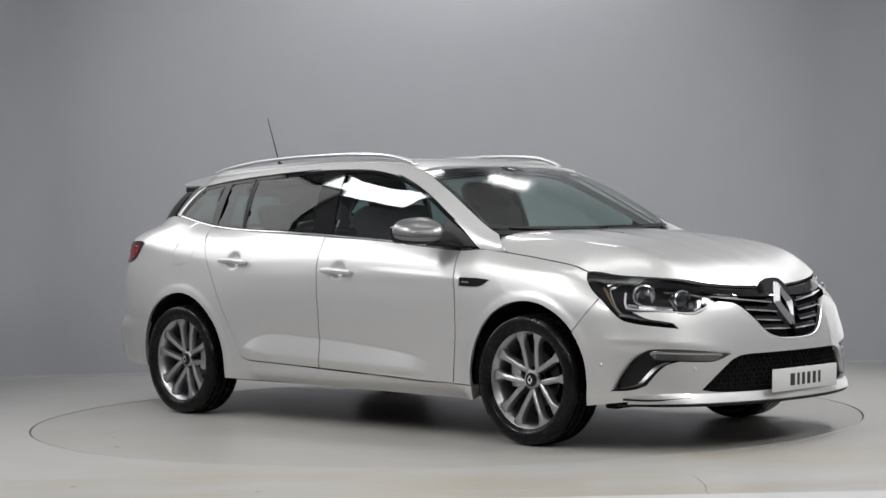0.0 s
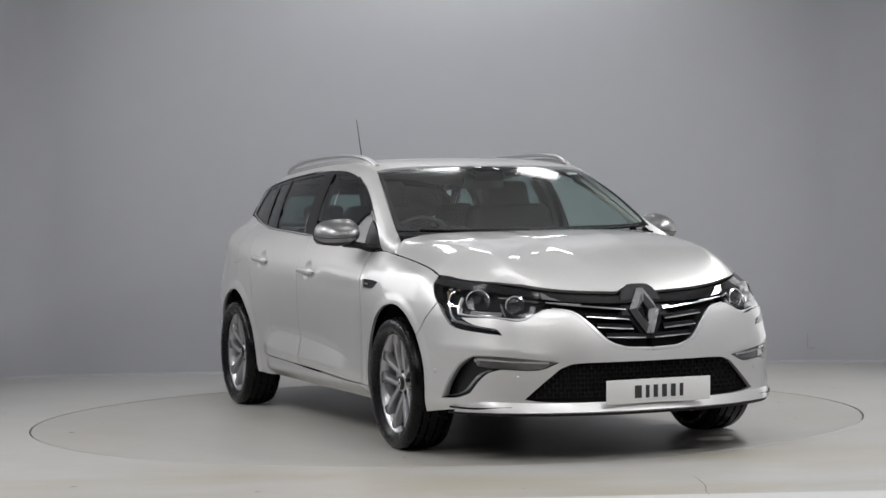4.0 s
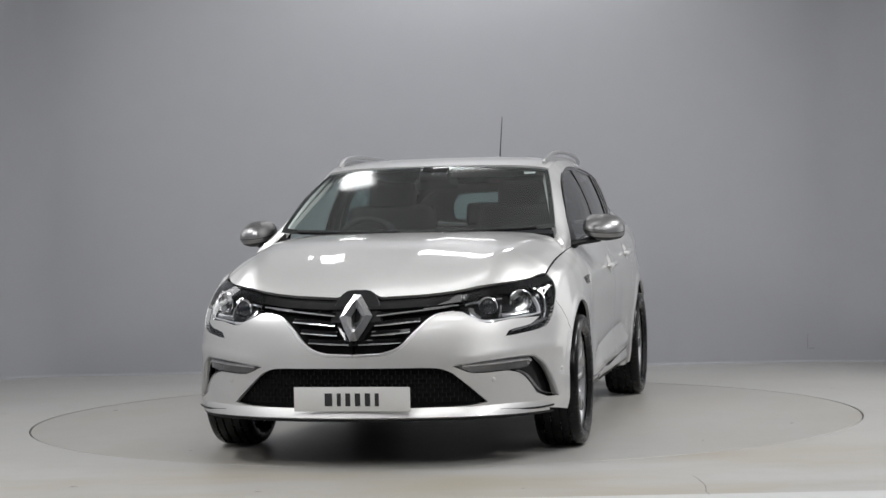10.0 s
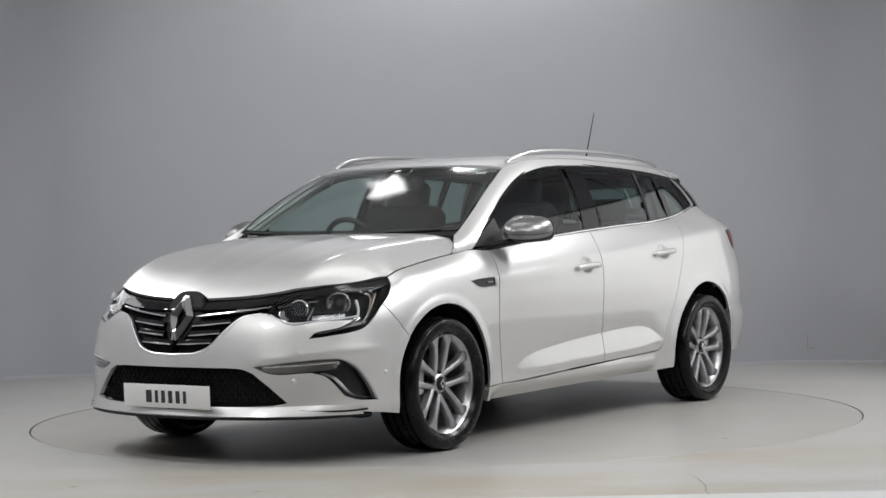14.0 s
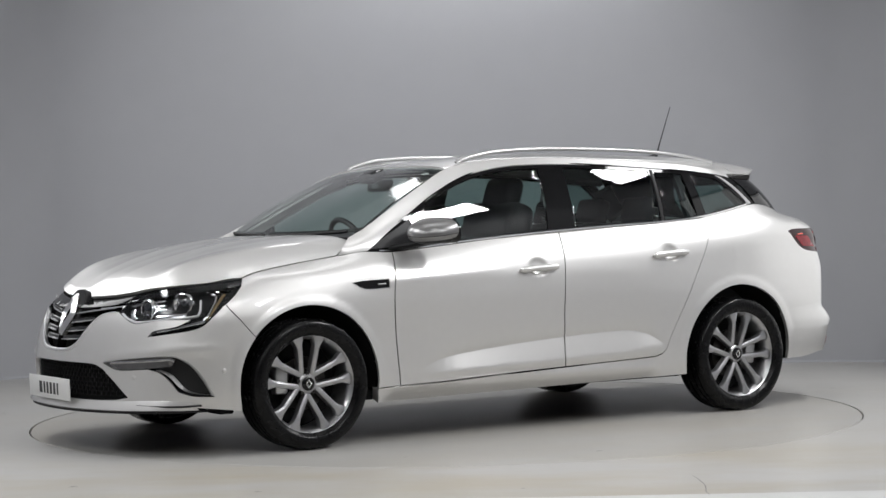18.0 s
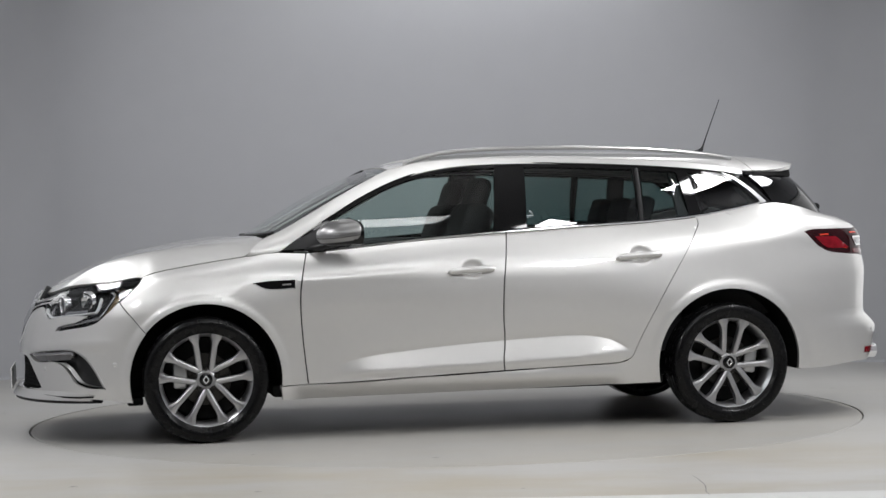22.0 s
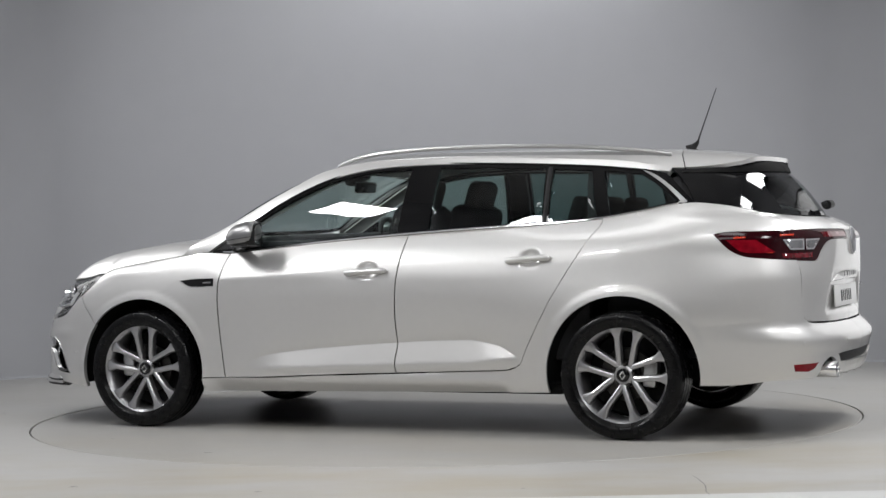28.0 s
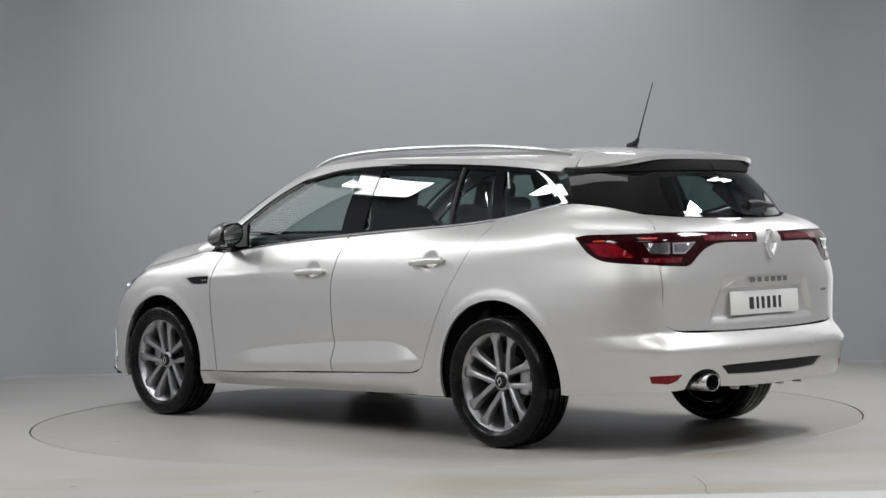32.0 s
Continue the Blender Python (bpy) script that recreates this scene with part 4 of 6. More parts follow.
put("diffuser_insert", both(sheet([diff_loop], band, 0.02, 0.0, -0.012)), TRIM_BLACK, rear_bumper, "black mesh insert")

# bonnet
hood_loop = outline([[(1.12, 0.0), (1.11, 0.2), (1.085, 0.42), (1.05, 0.60), (1.025, 0.685)], [(1.025, 0.685), (1.075, 0.74), (1.150, 0.778)], [(RIM[k][0], RIM[k][1] - 0.001) for k in range(10, 6, -1)] + [(1.655, 0.762)],
                     [(1.655, 0.762)] + [(RIM[k][0], RIM[k][1]) for k in range(5, 1, -1)] + [(2.135, 0.10)], [(2.135, 0.10), (2.128, 0.085), (2.120, 0.066), (2.114, 0.042), (2.112, 0.0)], [(2.112, 0), (1.12, 0)]], 0.018)
put("bonnet", both(sheet([hood_loop], hood, 0.018, 0.016)), PAINT, car)

# roof with the spoiler
ROOF_SEAM = [(-1.50, 0.0), (-1.515, 0.25), (-1.555, 0.45), (-1.60, 0.568)]
roof_loop = outline([[(0.425, 0.0), (0.420, 0.16), (0.412, 0.32), (0.402, 0.47), (0.390, 0.598)], [(0.390, 0.599), (0.2, 0.605), (-0.3, 0.612), (-0.9, 0.608), (-1.3, 0.595), (-1.54, 0.575), (-1.595, 0.567)], ROOF_SEAM[::-1], [ROOF_SEAM[0], (0.425, 0)]])
put("roof", both(sheet([roof_loop], roof, 0.03, 0.016)), PAINT, car)
spoiler_loop = outline([[(-1.505, 0.0), (-1.520, 0.25), (-1.560, 0.45), (-1.605, 0.565)], [(-1.605, 0.564), (-1.66, 0.553), (-1.78, 0.51), (-1.86, 0.45)],
                        [(-1.86, 0.45), (-1.895, 0.38), (-1.925, 0.2), (-1.935, 0.0)], [(-1.935, 0), (-1.505, 0)]])
put("roof_spoiler", both(sheet([spoiler_loop], roof, 0.03, 0.022)), PAINT, car)
# black sheet that stands for the shade in the roof seam
seam_strip = outline([[(-1.47, 0.0), (-1.49, 0.25), (-1.53, 0.45), (-1.57, 0.55)], [(-1.57, 0.55), (-1.63, 0.545)], [(-1.63, 0.545), (-1.59, 0.45), (-1.55, 0.25), (-1.53, 0.0)], [(-1.53, 0.0), (-1.47, 0.0)]])
put("seam_shade", both(sheet([seam_strip], lambda x, y: roof(x, y) - Vector((0, 0, 0.018)), 0.04, 0.0)), SHADOW_BLACK, car)
spoil_under = outline([[(-1.56, 0.565), (-1.66, 0.545), (-1.78, 0.50), (-1.855, 0.44)], [(-1.855, 0.44), (-1.89, 0.37), (-1.92, 0.2), (-1.928, 0.0)], [(-1.928, 0), (-1.80, 0)], [(-1.80, 0.0), (-1.78, 0.2), (-1.70, 0.4), (-1.56, 0.565)]])
put("spoiler_underside", both(sheet([spoil_under], lambda x, y: roof(x, y) - Vector((0, 0, 0.028)), 0.03, 0.0)), TRIM_BLACK, car)

# upper side: black surround, pillars, panes
WIN_TOP = [(0.977, 0.936), (0.809, 1.047), (0.691, 1.114), (0.574, 1.185), (0.427, 1.258), (0.280, 1.313), (0.133, 1.345), (-0.014, 1.362), (-0.309, 1.370), (-0.604, 1.362), (-0.901, 1.349), (-1.20, 1.329), (-1.425, 1.306)]
WIN_BACK = [(-1.425, 1.306), (-1.529, 1.230), (-1.625, 1.146)]
belt_pts = [(0.976 - 0.0867 * k, BELT_Z(0.976 - 0.0867 * k) + 0.001) for k in range(31)]
pillar_loop = outline([[(1.0, BELT_Z(1.0)), (0.976, BELT_Z(0.976))], WIN_TOP, [(-1.425, 1.306), (-1.48, 1.304), (-1.535, 1.298)], [(-1.535, 1.298), (-1.54, 1.316)],
                       [(x, TOP_Z(x) - 0.001) for x in (-1.54, -1.40, -1.213, -0.91, -0.61, -0.317, 0.0, 0.216, 0.30, 0.393, 0.53, 0.67, 0.80, 0.956, 1.05)], [(1.05, 1.004), (1.10, 0.965), (1.14, 0.918)], [(1.14, 0.918), (1.0, BELT_Z(1.0))]])
pair("roof_frame", [pillar_loop], upper, PAINT, car, thick=0.03)
surround_loop = outline([belt_pts, [(-1.625, 1.145), (-1.625, 1.146)], WIN_BACK[::-1], WIN_TOP[::-1]])


def window(corners_top, corners_low, gap=0.0):
    """A pane between two x-runs, following the window line above and the belt below."""
    wt = Line(*WIN_TOP, (-1.529, 1.230), (-1.625, 1.146))
    top = [(x, wt(x) - 0.018) for x in np.linspace(corners_top[0], corners_top[1], 14)]
    low = [(x, BELT_Z(x) + 0.014) for x in np.linspace(corners_low[1], corners_low[0], 14)]
    return outline([top, [top[-1], low[0]], low, [low[-1], top[0]]])


PANES = [("front_window", (0.70, -0.165), (0.66, -0.130), FRONT_GLASS), ("rear_window", (-0.325, -0.905), (-0.305, -0.915), PRIVACY),
         ("rear_vent_window", (-0.950, -1.150), (-0.945, -1.195), PRIVACY), ("quarter_window", (-1.215, -1.405), (-1.262, -1.60), PRIVACY)]
pane_loops = [window(a, b) for _, a, b, _ in PANES]
# the last pane follows the slanted rear edge
pane_loops[3] = outline([[(-1.212, 1.310), (-1.30, 1.302), (-1.405, 1.291)], [(-1.405, 1.291), (-1.51, 1.218), (-1.59, 1.152)], [(-1.59, 1.152), (-1.45, 1.124), (-1.262, 1.092)], [(-1.262, 1.092), (-1.212, 1.310)]])
pair("window_surround", [surround_loop] + pane_loops, side_glass, GLOSS_BLACK, car, step=0.02, thick=0.02, lift=-0.003)
for (name, _, _, mat), loop in zip(PANES, pane_loops):
    for ob in pair(name, [loop], side_glass, mat, car, step=0.04, thick=0.0, lift=-0.006):
        ob.visible_shadow = False

# screens
screen_loop = outline([[(0.0, 0.0), (0.5, 0.0), (1.0, 0.0)], [(1.0, 0.0), (1.0, 1.0)], [(1.0, 1.0), (0.5, 1.0), (0.0, 1.0)], [(0.0, 1.0), (0.0, 0.0)]], 0.05)
border_loop = outline([[(0.0, 0.0), (1.0, 0.0)], [(1.0, 0.0), (1.0, 1.0)], [(1.0, 1.0), (0.0, 1.0)], [(0, 1), (0, 0.95)], [(0.0, 0.95), (0.955, 0.93)], [(0.955, 0.93), (0.96, 0.5), (0.955, 0.08), (0.94, 0.055)], [(0.94, 0.055), (0.0, 0.055)], [(0, 0.055), (0, 0)]], 0.05)
ws = put("windscreen", both(sheet([screen_loop], SCREEN, 0.08, 0.0, -0.004)), WINDSCREEN, car)
ws.visible_shadow = False
put("windscreen_border", both(sheet([border_loop], SCREEN, 0.08, 0.0, -0.007)), GLOSS_BLACK, car)
rear_pane = outline([[(0.0, 0.06), (0.2, 0.06), (0.40, 0.08)], [(0.40, 0.08), (0.43, 0.4), (0.40, 0.70)], [(0.40, 0.70), (0.2, 0.73), (0.0, 0.74)], [(0.0, 0.74), (0.0, 0.06)]], 0.05)
rear_border = outline([[(0.0, 0.0), (0.5, 0.0), (1.0, 0.0)], [(1.0, 0.0), (1.0, 1.0)], [(1.0, 1.0), (0.5, 1.0), (0.0, 1.0)], [(0, 1), (0, 0.74)], [(0.0, 0.74), (0.2, 0.73), (0.40, 0.70)], [(0.40, 0.70), (0.43, 0.4), (0.40, 0.08)], [(0.40, 0.08), (0.2, 0.06), (0.0, 0.06)], [(0, 0.06), (0, 0)]], 0.05)
rw = put("tailgate_window", both(sheet([rear_pane], BACK, 0.06, 0.0)), PRIVACY, car)
rw.visible_shadow = False
put("tailgate_glass_border", both(sheet([rear_border], BACK, 0.05, 0.01)), GLOSS_BLACK, car)

# black fairing between the spoiler's edge and the rear glass; its dull black includes the overhang's shade
fair_top = [(-1.922, 0.0), (-1.914, 0.16), (-1.893, 0.31), (-1.848, 0.425), (-1.760, 0.500), (-1.615, 0.548)]
FAIRING = patch([tuple(BACK(a, 0.80) + Vector((-0.004, 0, 0.003))) for a in (0.0, 0.2, 0.4, 0.6, 0.8, 0.98)], [(x, y, roof(x, y).z - 0.020) for x, y in fair_top], 0.010, Vector((-0.6, 0, 0.3)))
put("spoiler_fairing", both(sheet([screen_loop], FAIRING, 0.06, 0.0)), SHADOW_BLACK, car, "black fairing under the spoiler, dulled for its shade")

# ---------- dark linings behind the panels; sheets stand for shade in the gaps ---
for name, loop, fn in (("door_gap_shade", front_loop, band), ("door_gap_shade", rear_loop, band)):
    pair(name, [shrink(loop, -0.010)], fn, SHADOW_BLACK, car, "black sheet for the shade in the gaps", step=0.05, thick=0.0, lift=-0.022)
seam_loop = outline([rim_line(1.70, 1.02, 20, 0.012), [rim_line(1.02, 1.02, 1, 0.012)[0], rim_line(1.02, 1.02, 1, 0.09)[0]], rim_line(1.02, 1.70, 20, 0.09), [rim_line(1.70, 1.70, 1, 0.09)[0], rim_line(1.70, 1.70, 1, 0.012)[0]]])
pair("wing_gap_shade", [seam_loop], band, SHADOW_BLACK, car, "black sheet for the shade in the gaps", step=0.05, thick=0.0, lift=-0.02)
put("bonnet_gap_shade", both(sheet([hood_loop], lambda x, y: hood(x, y) - Vector((0, 0, 0.028)), 0.06, 0.0)), SHADOW_BLACK, car)
gate_seam = outline([[at_tail(0, 0.60), at_tail(0.5, 0.60)], [at_tail(0.5, 0.60), at_tail(0.60, 0.70), at_tail(0.60, 0.85)], [at_tail(0.60, 0.85), at_tail(0.70, 0.85)], [at_tail(0.70, 0.85), at_tail(0.70, 0.56)], [at_tail(0.70, 0.56), at_tail(0.56, 0.50), at_tail(0, 0.50)], [at_tail(0, 0.50), at_tail(0, 0.60)]])
put("tailgate_gap_shade", both(sheet([gate_seam], band, 0.04, 0.0, -0.024)), SHADOW_BLACK, car)


def liner(xc, r):
    bm = bmesh.new()
    n = 30
    rows = []
    for y in (0.50, 0.70, 0.835):
        rows.append([bm.verts.new((xc + r * math.cos(radians(-12 + 199 * k / n)), y, HUB_Z + r * math.sin(radians(-12 + 199 * k / n)))) for k in range(n + 1)])
    for a, b in zip(rows, rows[1:]):
        for k in range(n):
            bm.faces.new((a[k], a[k + 1], b[k + 1], b[k]))
    bm.faces.new(rows[0])
    return bm


for sgn in (1, -1):
    for xc, r in ((AXLE, ARCH_F + 0.012), (-AXLE, ARCH_R + 0.012)):
        ob = part("wheel_arch_liner", liner(xc, r), SHADOW_BLACK, car)
        if sgn < 0:
            ob.scale.y = -1
floor_pan = bmesh.new()
add_box(floor_pan, (2.05, 1.56, 0.06), pose(0, 0, 0.235), 0.02)
add_box(floor_pan, (1.0, 1.0, 0.06), pose(1.36, 0, 0.235), 0.02)
add_box(floor_pan, (0.40, 1.10, 0.05), pose(1.94, 0, 0.235), 0.02)
add_box(floor_pan, (1.0, 1.0, 0.06), pose(-1.36, 0, 0.30), 0.02)
add_box(floor_pan, (0.36, 0.80, 0.05), pose(-1.98, 0, 0.315), 0.02)
add_box(floor_pan, (0.08, 0.14, 0.04), pose(1.70, 0.60, 0.198), 0.01)
add_box(floor_pan, (0.08, 0.14, 0.04), pose(1.70, -0.60, 0.198), 0.01)
part("underbody", floor_pan, SHADOW_BLACK, car, "black underbody")
bulk = bmesh.new()
add_box(bulk, (0.9, 1.04, 0.42), pose(1.48, 0, 0.55), 0.03)
add_box(bulk, (0.12, 0.96, 0.40), pose(2.05, 0, 0.47), 0.02)
part("engine_bay", bulk, SHADOW_BLACK, car)


# ---------- wheels ----------
def rim_mesh():
    bm = bmesh.new()
    add_lathe(bm, [(0.216, -0.09), (0.210, -0.02), (0.214, 0.045), (0.222, 0.060), (0.232, 0.070), (0.240, 0.078), (0.244, 0.080), (0.246, 0.074), (0.243, 0.064)], 64)
    # hub
    add_lathe(bm, [(0.0, 0.050), (0.028, 0.051), (0.040, 0.052), (0.048, 0.046), (0.052, 0.030), (0.052, 0.0)], 40)
    return bm


def spoke_mesh(side):
    """One spoke of a pair, standing upwards from the hub and leaning to one side."""
    bm = bmesh.new()
    secs = []
    for i in range(13):
        f = i / 12
        u = 0.030 + 0.197 * f
        v = side * (0.027 + 0.026 * f + 0.008 * ease(f, 0.65, 1.0))
        half = 0.0150 + 0.0010 * f + 0.024 * ease(f, 0.66, 1.03) ** 1.4
        y = 0.044 + 0.020 * math.sin(f * math.pi * 0.55) + 0.006 * f
        c = Vector((v, y, u))
        t = Vector((1, 0, 0))
        up = Vector((0, 1, 0))
        secs.append([bm.verts.new(c + t * a + up * b) for a, b in ((-half * 1.05, -0.036), (-half, -0.014), (-half * 0.80, -0.004), (-half * 0.30, 0.0), (half * 0.30, 0.0), (half * 0.80, -0.004), (half, -0.014), (half * 1.05, -0.036))])
    for a, b in zip(secs, secs[1:]):
        for i in range(7):
            bm.faces.new((a[i], a[i + 1], b[i + 1], b[i]))
    bm.faces.new(secs[0])
    bm.faces.new(secs[-1][::-1])
    return bm


def tyre_mesh():
    prof = [(0.232, -0.085), (0.246, -0.098), (0.268, -0.107), (0.288, -0.107), (0.302, -0.099), (0.3085, -0.086), (0.311, -0.068)]
    for y in (-0.060, -0.022, 0.022, 0.060):
        prof += [(0.3118, y - 0.005), (0.3045, y - 0.0035), (0.3045, y + 0.0035), (0.3118, y + 0.005)]
    prof += [(0.311, 0.068), (0.3085, 0.086), (0.302, 0.099), (0.296, 0.1035), (0.292, 0.1045), (0.288, 0.107), (0.268, 0.107), (0.258, 0.1045), (0.252, 0.103), (0.246, 0.098), (0.232, 0.085)]
    return add_lathe(bmesh.new(), prof, 72)


def make_wheel(x, side):
    rim = part("wheel", rim_mesh(), ALLOY, car, "grey alloy wheel with five pairs of spokes", angle=28)
    for k in range(10):
        sp = part("spoke", spoke_mesh(1 if k % 2 else -1), ALLOY, rim, angle=25)
        sp.matrix_basis = pose(0, 0, 0, 0, 72 * (k // 2), 0)
    part("tyre", tyre_mesh(), RUBBER, rim, "black tyre", angle=50)
    part("hub_cap", add_lathe(bmesh.new(), [(0, 0.061), (0.026, 0.060), (0.033, 0.056), (0.033, 0.040)], 32), GLOSS_BLACK, rim, "black hub cap")
    bm = bmesh.new()
    for a, b, r in (((0, 0.020), (0.014, 0), 0.0034), ((0.014, 0), (0, -0.020), 0.0034), ((0, -0.020), (-0.014, 0), 0.0034), ((-0.014, 0), (0, 0.020), 0.0034)):
        add_tube(bm, [(a[0], 0.062, a[1]), (b[0], 0.062, b[1])], r, 6)
    part("hub_emblem", bm, CHROME, rim)
    for k in range(5):
        a = radians(90 + 72 * k)
        part("wheel_bolt", add_lathe(bmesh.new(), [(0, 0.049), (0.009, 0.049), (0.0105, 0.046), (0.0105, 0.02)], 12, pose(0.050 * math.cos(a), 0, 0.050 * math.sin(a))), DISC, rim)
    part("brake_disc", add_lathe(bmesh.new(), [(0.05, 0.005), (0.07, 0.005), (0.075, -0.008), (0.128, -0.008), (0.130, -0.012), (0.130, -0.03), (0.05, -0.03)], 48), DISC, rim, "steel brake disc")
    cal = bmesh.new()
    add_box(cal, (0.07, 0.06, 0.13), pose(0.125 if x > 0 else -0.125, -0.005, 0.02, 0, 0, 0), 0.015)
    part("brake_caliper", cal, SATIN, rim, "grey brake caliper")
    part("wheel_well_back", add_lathe(bmesh.new(), [(0.0, -0.055), (0.20, -0.055), (0.215, -0.085)], 40), SHADOW_BLACK, rim)
    turn = {1: 0, -1: 180}[side]
    rim.matrix_basis = pose(x, side * 0.795, HUB_Z, 0, 0, turn) @ pose(0, 0, 0, 0, 0 if x > 0 else -7, 0)
    return rim


for x in (AXLE, -AXLE):
    for side in (1, -1):
        make_wheel(x, side)
for x in (AXLE, -AXLE):
    part("axle", add_tube(bmesh.new(), [(x, -0.72, HUB_Z), (x, 0.72, HUB_Z)], 0.035, 12), SHADOW_BLACK, car)

# ---------- nose ----------
top_run = [(s, RIM_Z(s) - 0.002) for s in np.linspace(rim_line(1.655, 1.655, 1)[0][0], at_nose(0.45, 0.75)[0], 14)]
head_loop = outline([top_run[::-1], LAMP_OUT[::-1], LAMP_LOW, HOOK, LAMP_UNDER, [LAMP_UNDER[-1], top_run[-1]]], 0.012)


def behind(fn, d):
    """The surface set back by d towards the car's middle."""
    def out(s, z):
        p = fn(s, z)
        e = 0.004
        n = (fn(s + e, z) - fn(s - e, z)).cross(fn(s, z + e) - fn(s, z - e)).normalized()
        if n.dot(p - Vector((p.x * 0.75, 0, 0.55))) < 0:
            n = -n
        return p - n * d
    return out


def ribbon(bm, pts, fn, half, depth, lift=0.0):
    """A flat strip with depth along points (s, z) of a surface."""
    e = 0.004
    secs = []
    P = [fn(*p) for p in pts]
    for i, (s, z) in enumerate(pts):
        p = P[i]
        n = (fn(s + e, z) - fn(s - e, z)).cross(fn(s, z + e) - fn(s, z - e)).normalized()
        if n.dot(p - Vector((p.x * 0.75, 0, 0.55))) < 0:
            n = -n
        d = (P[min(i + 1, len(P) - 1)] - P[max(i - 1, 0)]).normalized()
        t = n.cross(d)
        h = half[i] if isinstance(half, (list, tuple)) else half
        q = p + n * lift
        secs.append([bm.verts.new(q + t * a + n * b) for a, b in ((-h, -depth), (-h, -depth * 0.15), (-h * 0.6, 0), (h * 0.6, 0), (h, -depth * 0.15), (h, -depth))])
    for a, b in zip(secs, secs[1:]):
        for i in range(5):
            bm.faces.new((a[i], a[i + 1], b[i + 1], b[i]))
    bm.faces.new(secs[0])
    bm.faces.new(secs[-1][::-1])
    return bm


def two(name, make, mat, parents, label="", angle=35):
    """A left part and its mirrored twin; make() returns the left bmesh."""
    out = []
    for sgn, parent in zip((1, -1), parents):
        bm = make()
        if sgn < 0:
            for v in bm.verts:
                v.co.y = -v.co.y
        out.append(part(name, bm, mat, parent, label, angle=angle))
    return out


headlights = pair("headlight", [head_loop], behind(band, 0.045), HOUSING, car, "clear headlight with chrome rings and a white light guide", step=0.025, thick=0.0)
wallv = sheet([head_loop], band, 0.05, 0.050, -0.003)
for hl, sgn in zip(headlights, (1, -1)):
    v, f = wallv if sgn > 0 else flip(wallv)
    rim_only = [g for g in f if len(g) == 4]
    put("lamp_wall", (v, rim_only), HOUSING, hl)
    cover = put("lamp_cover", sheet([head_loop], band, 0.015, 0.0, -0.002) if sgn > 0 else flip(sheet([head_loop], band, 0.015, 0.0, -0.002)), CLEAR, hl, "clear cover")
    cover.visible_shadow = False


def lamp_axis(y, z, facing, back=0.035):
    return Matrix.Translation(band(*at_nose(y, z)) + Vector((-back, -0.012, 0))) @ pose(0, 0, 0, 0, 0, -90 + facing)


def lens_ring(y, z, r, facing):
    return add_lathe(bmesh.new(), [(r * 0.98, -0.004), (r * 1.0, 0.010), (r * 1.08, 0.016), (r * 1.20, 0.012), (r * 1.24, -0.02)], 40, lamp_axis(y, z, facing))


def lens_ball(y, z, r, facing):
    return add_lathe(bmesh.new(), [(0.0001, r * 0.45)] + [(r * math.sin(radians(a)), r * 0.45 * math.cos(radians(a))) for a in (15, 30, 45, 60, 75, 90)], 32, lamp_axis(y, z, facing))


def reflector_dish(y, z, r, facing):
    """A faceted bowl that opens forwards."""
    bm = bmesh.new()
    m = lamp_axis(y, z, facing, 0.030)
    n, rows = 18, []
    for f, d in ((0.28, -0.030), (0.50, -0.026), (0.74, -0.014), (0.94, 0.0), (1.0, 0.008), (1.06, 0.006), (1.08, -0.012)):
        rows.append([bm.verts.new(m @ Vector((r * f * math.cos(2 * math.pi * k / n) * 1.12, d, r * f * math.sin(2 * math.pi * k / n)))) for k in range(n)])
    for a, b in zip(rows, rows[1:]):
        for k in range(n):
            bm.faces.new((a[k], a[(k + 1) % n], b[(k + 1) % n], b[k]))
    bm.faces.new(rows[0][::-1])
    return bm


INNER, OUTER = (0.572, 0.690, 0.036, 18), (0.700, 0.712, 0.046, 32)
two("lamp_ring", lambda: lens_ring(*INNER), CHROME, headlights, "chrome ring")
two("projector_lens", lambda: lens_ball(*INNER), LENS, headlights, "glass projector lens")
two("reflector_bowl", lambda: reflector_dish(*OUTER), CHROME, headlights, "faceted silver reflector bowl", angle=8)
two("lamp_bulb", lambda: lens_ball(OUTER[0], OUTER[1], 0.016, OUTER[3]), LENS, headlights, "glass bulb shield")


def strip_of(pts, back, half, depth):
    return ribbon(bmesh.new(), curve(pts, 0.012), behind(band, back), half, depth)


# the light guide runs along the foot of the lamp and turns up at both ends
two("light_guide", lambda: strip_of([at_nose(0.462, 0.676), at_nose(0.500, 0.656), at_nose(0.560, 0.634), at_nose(0.600, 0.634)], 0.010, 0.0055, 0.016), WHITE_PLASTIC, headlights, "white light guide")
two("light_guide", lambda: strip_of([at_nose(0.600, 0.636), at_nose(0.680, 0.646), at_nose(0.750, 0.654), at_x(1.895, 0.662)], 0.010, 0.0035, 0.016), WHITE_PLASTIC, headlights, "white light guide")
two("light_guide", lambda: strip_of([at_nose(0.622, 0.650), at_nose(0.626, 0.675), at_nose(0.624, 0.705)], 0.016, 0.0035, 0.012), CLEAR_CELL, headlights, "clear light guide")
two("light_guide", lambda: strip_of([at_x(1.895, 0.664), at_x(1.880, 0.690), at_x(1.865, 0.735)], 0.014, 0.0045, 0.016), WHITE_PLASTIC, headlights, "white light guide")
two("lamp_brow", lambda: strip_of([at_nose(0.475, 0.716), at_nose(0.54, 0.731), at_nose(0.62, 0.738)], 0.020, 0.0050, 0.012), CLEAR_CELL, headlights, "silver strip over the lens")
